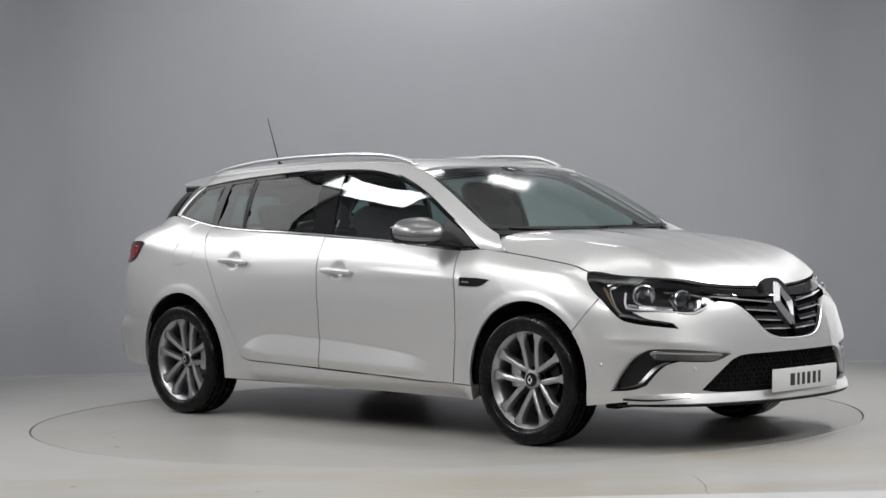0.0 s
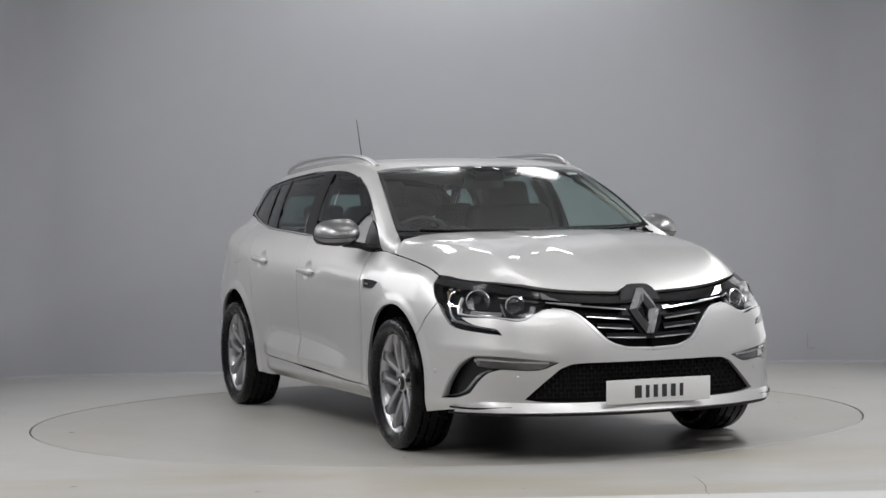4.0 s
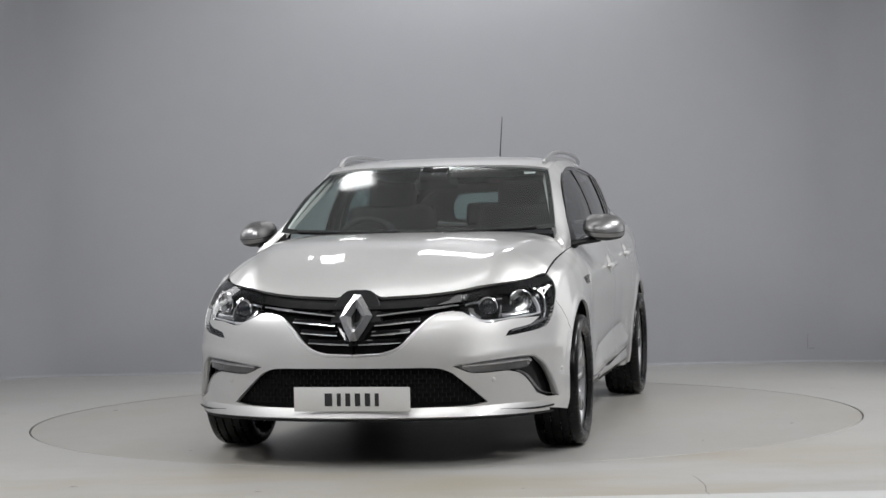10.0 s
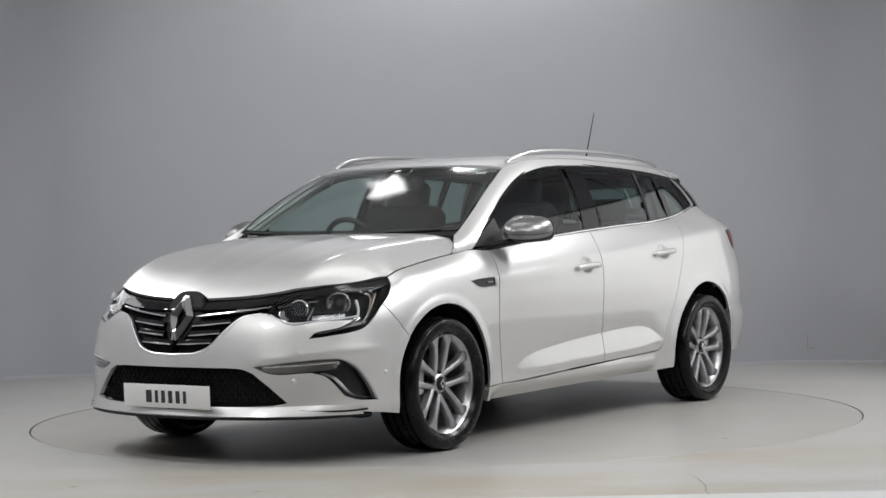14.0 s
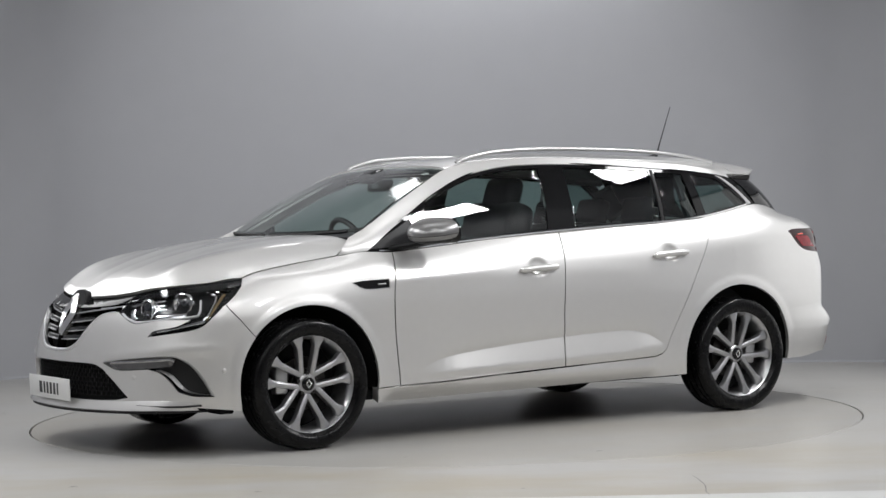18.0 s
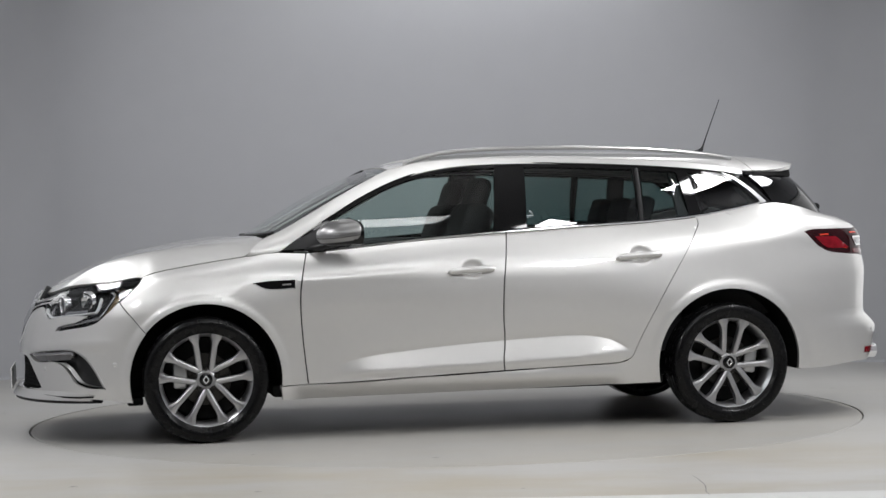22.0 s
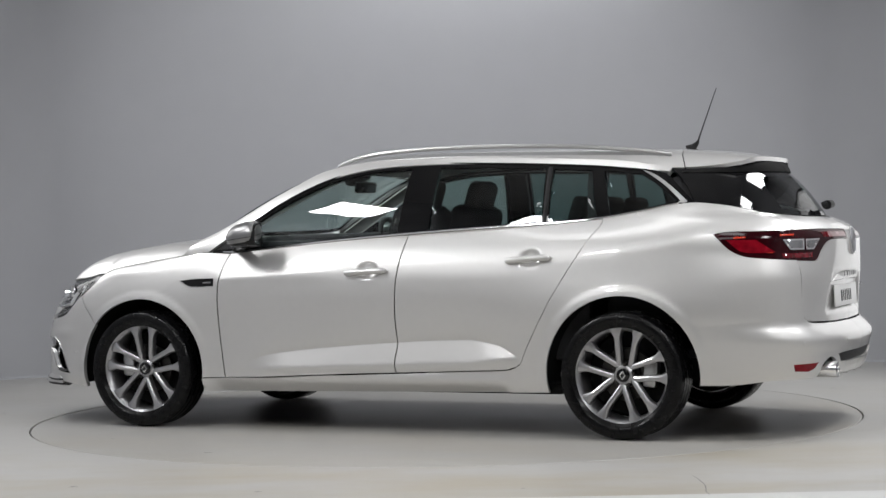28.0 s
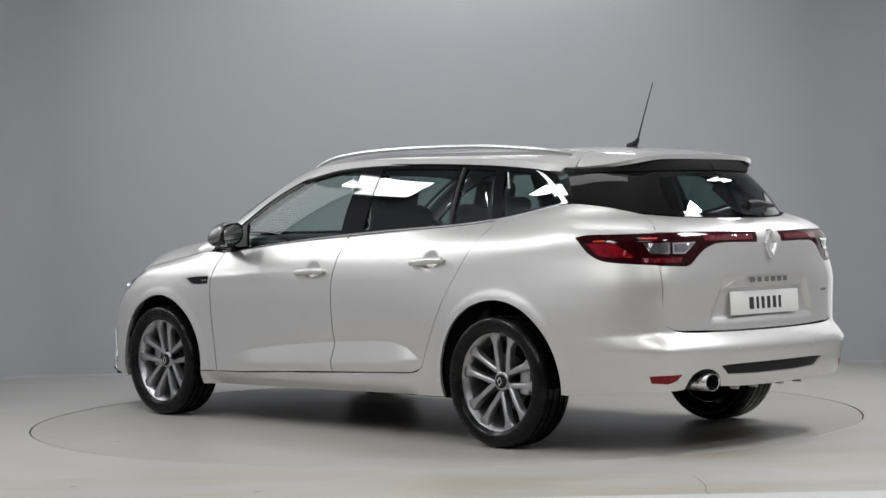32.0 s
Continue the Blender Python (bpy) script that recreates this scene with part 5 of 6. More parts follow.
two("lamp_step", lambda: strip_of([at_nose(0.50, 0.700), at_nose(0.515, 0.672), at_nose(0.545, 0.650)], 0.024, 0.012, 0.010), CLEAR_CELL, headlights, "silver reflector step")
two("lamp_step", lambda: strip_of([at_nose(0.635, 0.664), at_nose(0.69, 0.666), at_nose(0.745, 0.672)], 0.026, 0.010, 0.010), CLEAR_CELL, headlights, "silver reflector step")
for spot in (at_x(1.800, 0.755), at_x(1.775, 0.772), at_x(1.815, 0.772)):
    two("corner_light", lambda: strip_of([spot, (spot[0] + 0.012, spot[1] + 0.004), (spot[0] + 0.024, spot[1] + 0.006)], 0.014, 0.006, 0.010), CHROME, headlights, "small bright corner light")
two("running_light", lambda: strip_of([at_nose(0.672, 0.590), at_nose(0.735, 0.606), at_x(1.872, 0.632)], 0.012, 0.0065, 0.02), CLEAR_CELL, headlights, "silver hook-shaped running light")
two("running_light", lambda: strip_of([at_x(1.880, 0.634), at_x(1.850, 0.668), at_x(1.815, 0.720), at_x(1.795, 0.755)], 0.018, 0.0045, 0.02), CHROME, headlights, "silver upright of the running light")
two("side_reflector", lambda: strip_of([at_x(1.866, 0.644), at_x(1.828, 0.690), at_x(1.780, 0.748), at_x(1.755, 0.775)], 0.034, 0.0065, 0.006), AMBER, headlights, "pale amber reflector")
brow_low = [(s, q - 0.024 - 0.010 * math.sin(math.pi * k / (len(top_run) - 1))) for k, (s, q) in enumerate(top_run)]
brow_loop = outline([top_run, [top_run[-1], brow_low[-1]], brow_low[::-1], [brow_low[0], top_run[0]]], 0.012)
lid = sheet([brow_loop], behind(band, 0.006), 0.02, 0.02)
for hl, vf in zip(headlights, (lid, flip(lid))):
    put("eyelid", vf, GLOSS_BLACK, hl, "gloss black band along the lamp's top")

# grille
grille_top = [(s, RIM_Z(s) - 0.001) for s in np.linspace(at_nose(0.45, 0.75)[0], S_MAX, 18)]
grille_loop = outline([grille_top, [grille_top[-1], (S_MAX, 0.484)], GRILLE_LOW[::-1], [GRILLE_LOW[0], grille_top[0]]], 0.02)
grille = put("grille", both(sheet([grille_loop], behind(band, 0.045), 0.03, 0.0)), SHADOW_BLACK, car, "black grille with thin chrome bars")
put("grille_wall", both((lambda vf: (vf[0], [g for g in vf[1] if len(g) == 4]))(sheet([grille_loop], band, 0.05, 0.050, -0.002))), GLOSS_BLACK, grille)
frame_low = [(s, z - 0.034) for s, z in grille_top]
frame_loop = outline([grille_top, [grille_top[-1], frame_low[-1]], frame_low[::-1], [frame_low[0], grille_top[0]]], 0.02)
put("grille_frame", both(sheet([frame_loop], behind(band, 0.001), 0.02, 0.02)), GLOSS_BLACK, grille, "gloss black frame")
for z, y0, y1, rise in ((0.668, 0.095, 0.40, 0.032), (0.623, 0.090, 0.290, 0.018), (0.580, 0.078, 0.248, 0.012), (0.540, 0.022, 0.210, 0.008)):
    pts = curve([at_nose(y0 + (y1 - y0) * k / 6, z + rise * k / 6) for k in range(7)], 0.02)
    two("grille_blade", lambda: ribbon(bmesh.new(), [(s, q + 0.010) for s, q in pts], behind(band, 0.014), 0.0115, 0.022), GLOSS_BLACK, (grille, grille), "gloss black blade")
    two("grille_bar", lambda: ribbon(bmesh.new(), pts, behind(band, 0.008), [0.0042 if 1 < k < len(pts) - 3 else 0.0030 for k in range(len(pts))], 0.010), EMBLEM, (grille, grille), "chrome bar")
two("grille_wing", lambda: ribbon(bmesh.new(), curve([at_nose(0.30, 0.694), at_nose(0.37, 0.700), at_nose(0.445, 0.706)], 0.02), behind(band, 0.006), 0.0035, 0.008), CHROME, (grille, grille), "chrome wing strip")
edge_pts = curve([at_nose(y, z + 0.004) for y, z in ((0.43, 0.672), (0.346, 0.655), (0.285, 0.599), (0.21, 0.521), (0.135, 0.492), (0.06, 0.486), (0.0, 0.485))], 0.015)
two("grille_edge", lambda: ribbon(bmesh.new(), edge_pts, behind(band, -0.003), [0.0025 + 0.0055 * ease(k / (len(edge_pts) - 1), 0.10, 0.45) for k in range(len(edge_pts))], 0.02), BRIGHT, (grille, grille), "chrome edging")


def emblem(h, w, t, m, hollow=0.46):
    """A diamond of four bevelled bars round an open middle."""
    bm = bmesh.new()
    rings = []
    for f, y in ((1.0, -t), (1.0, 0.0), ((1 + hollow) / 2, t), (hollow, 0.0), (hollow, -t)):
        rings.append([bm.verts.new(m @ Vector((a * f * (w / 2), y, b * (h / 2) * (f if f == 1.0 else f ** 0.85)))) for a, b in ((-0.20 * f, 1), (0.20 * f, 1), (1, 0.06), (0.62, -0.50), (0.22 * f, -1), (-0.22 * f, -1), (-0.62, -0.50), (-1, 0.06))])
    for a, b in zip(rings, rings[1:]):
        for k in range(8):
            bm.faces.new((a[k], a[(k + 1) % 8], b[(k + 1) % 8], b[k]))
    return bm


FRONT_EMBLEM = pose(2.212, 0, 0.656, 0, 0, 0) @ pose(0, 0, 0, 0, -26, 0) @ pose(0, 0, 0, 0, 0, -90)
def cap_plate():
    """Black shield behind the emblem that rises into the bonnet's edge."""
    half = [(0.118, -0.02), (0.110, 0.04), (0.096, 0.085), (0.074, 0.120), (0.052, 0.136), (0.030, 0.140)]
    ring = [(a, b) for a, b in half] + [(-a, b) for a, b in half[::-1]]
    bm = bmesh.new()
    rows = []
    for y, f in ((-0.075, 1.0), (-0.016, 1.0), (-0.010, 0.965)):
        rows.append([bm.verts.new(FRONT_EMBLEM @ Vector((a * f, y, b * f))) for a, b in ring])
    for a, b in zip(rows, rows[1:]):
        for k in range(len(ring)):
            bm.faces.new((a[k], a[(k + 1) % len(ring)], b[(k + 1) % len(ring)], b[k]))
    bm.faces.new(rows[-1])
    return bm


part("emblem_surround", cap_plate(), TRIM_BLACK, grille, "gloss black shield", angle=30)
part("emblem_back", emblem(0.262, 0.212, 0.004, FRONT_EMBLEM @ pose(0, -0.012, 0), 0.03), GLOSS_BLACK, grille, "black diamond backing", angle=20)
part("emblem", emblem(0.222, 0.152, 0.018, FRONT_EMBLEM, 0.28), EMBLEM, grille, "chrome diamond emblem", angle=10)

# lower grille
low_loop = outline([*LOW_GRILLE, [at_nose(0, 0.262), at_nose(0, 0.436)]], 0.02)
lower = put("lower_grille", both(sheet([low_loop], behind(band, 0.035), 0.04, 0.0)), SHADOW_BLACK, bumper, "black honeycomb lower grille")
for z in (0.285, 0.305, 0.325, 0.345, 0.365, 0.385, 0.405, 0.422):
    y1 = 0.56 - (z - 0.285) * 1.0
    pts = [at_nose(y1 * k / 10, z) for k in range(11)]
    two("mesh_bar", lambda: ribbon(bmesh.new(), pts, behind(band, 0.026), 0.0018, 0.008), SHADOW_BLACK, (bumper, bumper))

ribs = bmesh.new()
for row, z in enumerate((0.295, 0.315, 0.335, 0.355, 0.375, 0.395, 0.414)):
    y1 = 0.555 - (z - 0.285) * 1.0
    for k in range(17):
        y = 0.017 + (k + 0.5 * (row % 2)) * 0.034
        if y < y1:
            q = behind(band, 0.030)(*at_nose(y, z))
            for sgn in (1, -1):
                add_box(ribs, (0.008, 0.0036, 0.021), pose(q.x, sgn * q.y, z))
tagged(part("honeycomb", ribs, TRIM_BLACK, lower, smooth=False), "black honeycomb ribs", kind="stuff")

# front number plate with plain bars
def plate(parent, m, w=0.520, h=0.106):
    bm = box((w, 0.006, h), m, 0.0025)
    ob = part("number_plate", bm, PLATE, parent, "white plate with dark plain bars")
    widths = (0.046, 0.030, 0.034, 0.036, 0.036, 0.030)
    x = -0.127
    for wd in widths:
        part("plate_bar", box((wd - 0.012, 0.0016, 0.056), m @ pose(x + wd / 2, -0.0036, -0.002)), INK, ob, smooth=False)
        x += wd + 0.0085
    return ob


plate(bumper, pose(2.322, 0.004, 0.306, 0, 0, 0) @ pose(0, 0, 0, 0, 0, 90) @ pose(0, 0, 0, 2, 0, 0))

# fog lamp fins
pair("fog_recess", [fog_loop], behind(band, 0.055), RECESS, bumper, "grey recess", step=0.03, thick=0.0)
strip = outline([[at_nose(0.440, 0.442), at_nose(0.515, 0.412), at_nose(0.66, 0.416), at_x(2.02, 0.425)], [at_x(2.02, 0.425), at_x(2.0, 0.455)], [at_x(2.0, 0.455), at_nose(0.74, 0.468), at_nose(0.60, 0.458), at_nose(0.440, 0.442)]], 0.014)
pair("fog_lamp", [strip], behind(band, 0.010), FOG_LENS, bumper, "clear fog lamp strip", step=0.02, thick=0.02)
bar = curve([at_nose(0.475, 0.440), at_nose(0.60, 0.446), at_nose(0.74, 0.456), at_x(2.005, 0.450)], 0.02)
two("fog_light_bar", lambda: ribbon(bmesh.new(), bar, behind(band, 0.006), 0.0055, 0.006), CLEAR_CELL, (bumper, bumper), "silver light bar")
fog_frame = curve([at_nose(0.445, 0.446), at_nose(0.60, 0.464), at_nose(0.74, 0.474), at_x(1.978, 0.460), at_x(1.928, 0.418), at_x(1.852, 0.288)], 0.015)
two("fog_trim", lambda: ribbon(bmesh.new(), fog_frame, behind(band, -0.002), [0.003 + 0.004 * ease(k / (len(fog_frame) - 1), 0.4, 0.8) for k in range(len(fog_frame))], 0.03), SATIN, (bumper, bumper), "satin silver trim")


def recess_wall(pts, d0, d1, shift, thick=0.006):
    """A blade that stands inwards from a line on the bumper, leaning outwards with depth."""
    bm = bmesh.new()
    front, back = behind(band, d0), behind(band, d1)
    rows = []
    for q in pts:
        a, b = front(*q), back(*q) + Vector((0, shift, 0))
        t = (b - a).normalized().cross(Vector((0.25, 0, 1))).normalized() * thick
        rows.append([bm.verts.new(v) for v in (a - t, a + t, b + t, b - t)])
    for a, b in zip(rows, rows[1:]):
        for k in range(4):
            bm.faces.new((a[k], a[(k + 1) % 4], b[(k + 1) % 4], b[k]))
    bm.faces.new(rows[0])
    bm.faces.new(rows[-1][::-1])
    return bm


fin = curve([at_nose(0.690, 0.410), at_nose(0.728, 0.386), at_nose(0.776, 0.316), at_nose(0.812, 0.296), at_x(1.868, 0.292)], 0.012)
two("fog_fin", lambda: recess_wall(fin, 0.004, 0.046, 0.034, 0.004), SATIN, (bumper, bumper), "satin silver fin")
blade = curve([at_nose(0.62, 0.246), at_nose(0.70, 0.243), at_x(1.98, 0.242), at_x(1.90, 0.246)], 0.02)
two("air_slot", lambda: ribbon(bmesh.new(), blade, behind(band, -0.014), 0.004, 0.004), TRIM_BLACK, (bumper, bumper))


def studs(name, spots, mat, parent, r=0.011):
    for s, z in spots:
        p = band(s, z)
        q = behind(band, -1.0)(s, z) - p
        for sgn in (1, -1):
            m = Matrix.Translation((p.x, sgn * p.y, p.z)) @ Vector((q.x, sgn * q.y, q.z)).to_track_quat("Y", "Z").to_matrix().to_4x4()
            part(name, add_lathe(bmesh.new(), [(0.0001, 0.0022), (r * 0.8, 0.002), (r, 0.0006), (r, -0.006)], 18, m), mat, parent)


studs("parking_sensor", [at_nose(0.60, 0.375), at_x(1.80, 0.40)], PAINT, bumper)
studs("parking_sensor", [at_tail(0.28, 0.46), at_tail(0.70, 0.46)], PAINT, rear_bumper)

# side vent with its badge bar
for k, (wing, sgn) in enumerate(zip(wings, (1, -1))):
    vf = sheet([vent_loop], behind(band, 0.006), 0.03, 0.0)
    put("side_vent", vf if sgn > 0 else flip(vf), GLOSS_BLACK, wing, "gloss black side vent")
two("vent_trim", lambda: ribbon(bmesh.new(), curve([at_x(1.112, 0.783), at_x(1.055, 0.754), at_x(1.00, 0.750), at_x(0.91, 0.754)], 0.02), behind(band, -0.001), 0.003, 0.01), SATIN, wings, "silver edging")
two("vent_badge", lambda: ribbon(bmesh.new(), [at_x(0.970, 0.774), at_x(0.950, 0.775), at_x(0.925, 0.776)], behind(band, 0.001), 0.0038, 0.006), MIRROR_CAP, wings, "small grey badge bar")


# ---------- mirrors and handles ----------
MIRROR_AT = Vector((0.668, 0.918, 1.026))


def mirror_point(f, c, s_):
    """A point of the mirror's shell: f from -1 (below) to 1 (above), c forward, s_ outward."""
    rr = (1 - abs(f) ** 2.2) ** (1 / 2.1)
    ex = math.copysign(abs(c) ** (0.95 if c > 0 else 0.45), c)
    ey = math.copysign(abs(s_) ** (0.92 if c > 0 else 0.70), s_)
    x = ex * rr * (0.125 if ex > 0 else 0.078)
    y = ey * (rr if c > 0 else rr ** 0.7) * 0.102
    z = f * (0.070 if f > 0 else 0.062)
    # the front tapers down to the foot, the outer end droops a little
    x -= 0.030 * (y / 0.1)
    z += -0.012 * (y / 0.1) - 0.014 * (x / 0.1)
    return MIRROR_AT + Vector((x, y, z))


def mirror_shell(lo, hi, m=10, n=36):
    bm = bmesh.new()
    rows = []
    for j in range(m + 1):
        f = max(-0.999, min(0.999, lo + (hi - lo) * j / m))
        rows.append([bm.verts.new(mirror_point(f, math.cos(2 * math.pi * k / n), math.sin(2 * math.pi * k / n))) for k in range(n)])
    for a, b in zip(rows, rows[1:]):
        for k in range(n):
            bm.faces.new((a[k], a[(k + 1) % n], b[(k + 1) % n], b[k]))
    if lo < -0.9:
        bm.faces.new(rows[0][::-1])
    if hi > 0.9:
        bm.faces.new(rows[-1])
    return bm


def mirror_arm():
    bm = bmesh.new()
    add_tube(bm, [(0.815, 0.750, 0.945), (0.785, 0.795, 0.955), (0.745, 0.845, 0.964), (0.70, 0.89, 0.972)], [0.034, 0.031, 0.030, 0.034], 14, 0.55)
    return bm


def mirror_oval(k, n, f, back):
    """A point of the oval round the mirror's glass."""
    a = 2 * math.pi * k / n
    u = math.copysign(abs(math.cos(a)) ** 0.7, math.cos(a)) * 0.088 * f
    w = math.copysign(abs(math.sin(a)) ** 0.8, math.sin(a)) * 0.058 * f
    return MIRROR_AT + Vector((-0.062 - back - 0.30 * u, u + 0.004, w + 0.002 - 0.12 * u))


def mirror_bezel(n=32):
    bm = bmesh.new()
    rows = [[bm.verts.new(mirror_oval(k, n, f, d)) for k in range(n)] for f, d in ((1.06, -0.045), (1.06, 0.004), (1.0, 0.008), (0.88, 0.006), (0.86, -0.002))]
    for a, b in zip(rows, rows[1:]):
        for k in range(n):
            bm.faces.new((a[k], a[(k + 1) % n], b[(k + 1) % n], b[k]))
    return bm


def mirror_pane(n=32):
    bm = bmesh.new()
    bm.faces.new([bm.verts.new(mirror_oval(k, n, 0.87, 0.0)) for k in range(n)])
    return bm


sail_loop = outline([[(0.968, 0.944), (0.80, 0.953), (0.668, 0.962)], [(0.668, 0.962), (0.690, 1.04), (0.705, 1.088)], [(0.705, 1.088), (0.805, 1.032), (0.968, 0.944)]], 0.02)
pair("mirror_sail", [sail_loop], side_glass, SAIL, car, "dark grey sail panel", step=0.03, thick=0.012, lift=0.003)
mirrors = two("door_mirror", lambda: mirror_shell(-0.12, 1.0), MIRROR_CAP, front_doors, "door mirror with a satin silver cap", angle=60)
two("mirror_band", lambda: mirror_shell(-0.52, -0.15, 4), MIRROR_CAP, mirrors, "satin silver lower band", angle=60)
two("mirror_base", lambda: mirror_shell(-1.0, -0.52, 6), TRIM_BLACK, mirrors, "black lower shell", angle=60)
two("mirror_seam", lambda: mirror_shell(-0.16, -0.11, 1), SHADOW_BLACK, mirrors, angle=60)
two("mirror_arm", mirror_arm, TRIM_BLACK, mirrors, "black arm")
two("mirror_bezel", mirror_bezel, GLOSS_BLACK, mirrors, "black bezel")
two("mirror_glass", mirror_pane, CHROME, mirrors, "mirror glass")


def handle(cx, cz, tilt):
    bm = bmesh.new()
    y = band(*at_x(cx, cz)).y
    pts, rad = [], []
    for k in range(17):
        f = k / 16 * 2 - 1
        x = cx + 0.006 - f * 0.124
        pts.append((x, y + 0.004 + 0.016 * (1 - f**8), cz + 0.001 + tilt * f + 0.003 * (1 - f * f)))
        rad.append(0.0160 * (1 - abs(f) ** 12) ** 0.5 + 0.001)
    add_tube(bm, pts, rad, 12, 0.95)
    return bm


two("door_handle", lambda: handle(0.0, 0.823, 0.006), PAINT, front_doors)
two("door_handle", lambda: handle(-0.886, 0.877, 0.008), PAINT, rear_doors)

# ---------- roof fittings ----------
RAIL = [(0.300, 0.562, 1.376), (0.262, 0.566, 1.394), (0.205, 0.571, 1.411), (0.096, 0.577, 1.432), (-0.171, 0.580, 1.450), (-0.618, 0.577, 1.452), (-1.008, 0.560, 1.440), (-1.279, 0.530, 1.418), (-1.42, 0.503, 1.402), (-1.51, 0.480, 1.388)]


def rail(bm):
    pts = curve(RAIL, 0.05)
    add_tube(bm, pts, 0.0125, 10, 0.9)
    return bm


def rail_skirt():
    bm = bmesh.new()
    pts = curve(RAIL, 0.05)
    lo, hi, ih = [], [], []
    for p in pts:
        zr = roof(float(p[0]), float(p[1])).z
        lo.append(bm.verts.new((p[0], p[1] + 0.004, zr - 0.004)))
        hi.append(bm.verts.new((p[0], p[1] + 0.004, min(p[2], zr + 0.016))))
        ih.append(bm.verts.new((p[0], p[1] - 0.018, min(p[2], zr + 0.018))))
    for k in range(len(pts) - 1):
        bm.faces.new((lo[k], lo[k + 1], hi[k + 1], hi[k]))
        bm.faces.new((hi[k], hi[k + 1], ih[k + 1], ih[k]))
    return bm


rails = two("roof_rail", lambda: rail(bmesh.new()), SATIN, (car, car), "satin silver roof rail")
two("rail_foot", rail_skirt, SATIN, rails)
ant = bmesh.new()
add_tube(ant, [(-1.455, 0.004, 1.424), (-1.49, 0.004, 1.440), (-1.505, 0.004, 1.456), (-1.512, 0.005, 1.468)], [0.024, 0.017, 0.011, 0.007], 12)
add_tube(ant, [(-1.508, 0.005, 1.460), (-1.53, 0.005, 1.52), (-1.613, 0.007, 1.738)], [0.0055, 0.0035, 0.0022], 8)
part("aerial", ant, TRIM_BLACK, car, "thin black roof aerial")

# bright strips round the side windows
belt_line = [(x, BELT_Z(x) + 0.004) for x in np.linspace(0.90, -1.60, 40)]
two("belt_trim", lambda: ribbon(bmesh.new(), belt_line, side_glass, 0.0045, 0.012, 0.003), CHROME, (car, car), "chrome belt strip")
fill_loop = outline([[(-1.418, 1.312), (-1.529, 1.234), (-1.628, 1.142)], [(-1.628, 1.142), (-1.676, 1.141)], [(-1.676, 1.141), (-1.605, 1.215), (-1.530, 1.288)], [(-1.530, 1.288), (-1.47, 1.305), (-1.418, 1.312)]], 0.015)
pair("pillar_panel", [fill_loop], side_glass, GLOSS_BLACK, car, step=0.02, thick=0.015, lift=-0.001)
trim_loop = outline([[(-1.405, 1.309), (-1.46, 1.276), (-1.529, 1.226), (-1.60, 1.160)], [(-1.60, 1.160), (-1.605, 1.150), (-1.59, 1.143)], [(-1.59, 1.143), (-1.632, 1.143), (-1.641, 1.150)], [(-1.641, 1.150), (-1.545, 1.234), (-1.466, 1.287), (-1.405, 1.309)]], 0.012)
pair("pillar_trim", [trim_loop], side_glass, SATIN, car, "chrome pillar strip", step=0.02, thick=0.015, lift=0.002)
edge_line = curve([(x, z + 0.003) for x, z in WIN_TOP[1:]], 0.04)
two("drip_strip", lambda: ribbon(bmesh.new(), edge_line, side_glass, 0.004, 0.01, 0.002), GLOSS_BLACK, (car, car))
two("window_divider", lambda: ribbon(bmesh.new(), [(-0.928, 1.055), (-0.929, 1.15), (-0.930, 1.25), (-0.930, 1.338)], side_glass, 0.011, 0.02, 0.001), TRIM_BLACK, rear_doors)
two("sail_edge", lambda: ribbon(bmesh.new(), [(0.845, 0.938), (0.80, 0.975), (0.74, 1.03), (0.70, 1.075)], side_glass, 0.006, 0.01, 0.0), TRIM_BLACK, front_doors)

# wipers and scuttle
scuttle = outline([[(1.125, 0.0), (1.115, 0.2), (1.09, 0.42), (1.055, 0.60), (1.03, 0.69)], [(1.03, 0.69), (0.965, 0.70)], [(0.965, 0.70), (1.0, 0.58), (1.05, 0.40), (1.08, 0.2), (1.09, 0.0)], [(1.09, 0.0), (1.125, 0.0)]])
put("scuttle", both(sheet([scuttle], lambda x, y: Vector((x, y, 0.998 + 0.01 * abs(y))), 0.03, 0.03)), TRIM_BLACK, car, "black plastic scuttle")
for y0, y1, off in ((0.62, 0.02, 0.0), (-0.05, -0.60, 0.01)):
    w = bmesh.new()
    pts = []
    for k in range(8):
        y = y0 + (y1 - y0) * k / 7
        q = SCREEN(min(1, abs(y) / 0.712), 0.012)
        pts.append((q.x + 0.012, y, q.z - 0.004 + off * 0.3))
    add_tube(w, pts, 0.007, 8)
    part("wiper", w, TRIM_BLACK, car, "black wiper")
w = bmesh.new()
add_lathe(w, [(0.0001, 0.03), (0.014, 0.028), (0.018, 0.0)], 16, pose(-2.155, 0.01, 1.118, 0, 0, 90) @ pose(0, 0, 0, 20, 0, 0))
add_tube(w, [(-2.178, 0.01, 1.120), (-2.184, -0.05, 1.125), (-2.174, -0.13, 1.122), (-2.158, -0.22, 1.118)], [0.024, 0.022, 0.016, 0.009], 12)
part("rear_wiper", w, TRIM_BLACK, car, "black rear wiper")

# ---------- tail ----------
tails = pair("tail_light", [lamp_in], behind(band, 0.002), RED_DEEP, car, "dark red tail light with a clear section", step=0.02, thick=0.02)


def lamp_piece(segs, mat, label, lift):
    loop = outline(segs, 0.012)
    vf = sheet([loop], behind(band, -lift), 0.02, 0.002)
    for tl, v in zip(tails, (vf, flip(vf))):
        put("lamp_section", v, mat, tl, label)


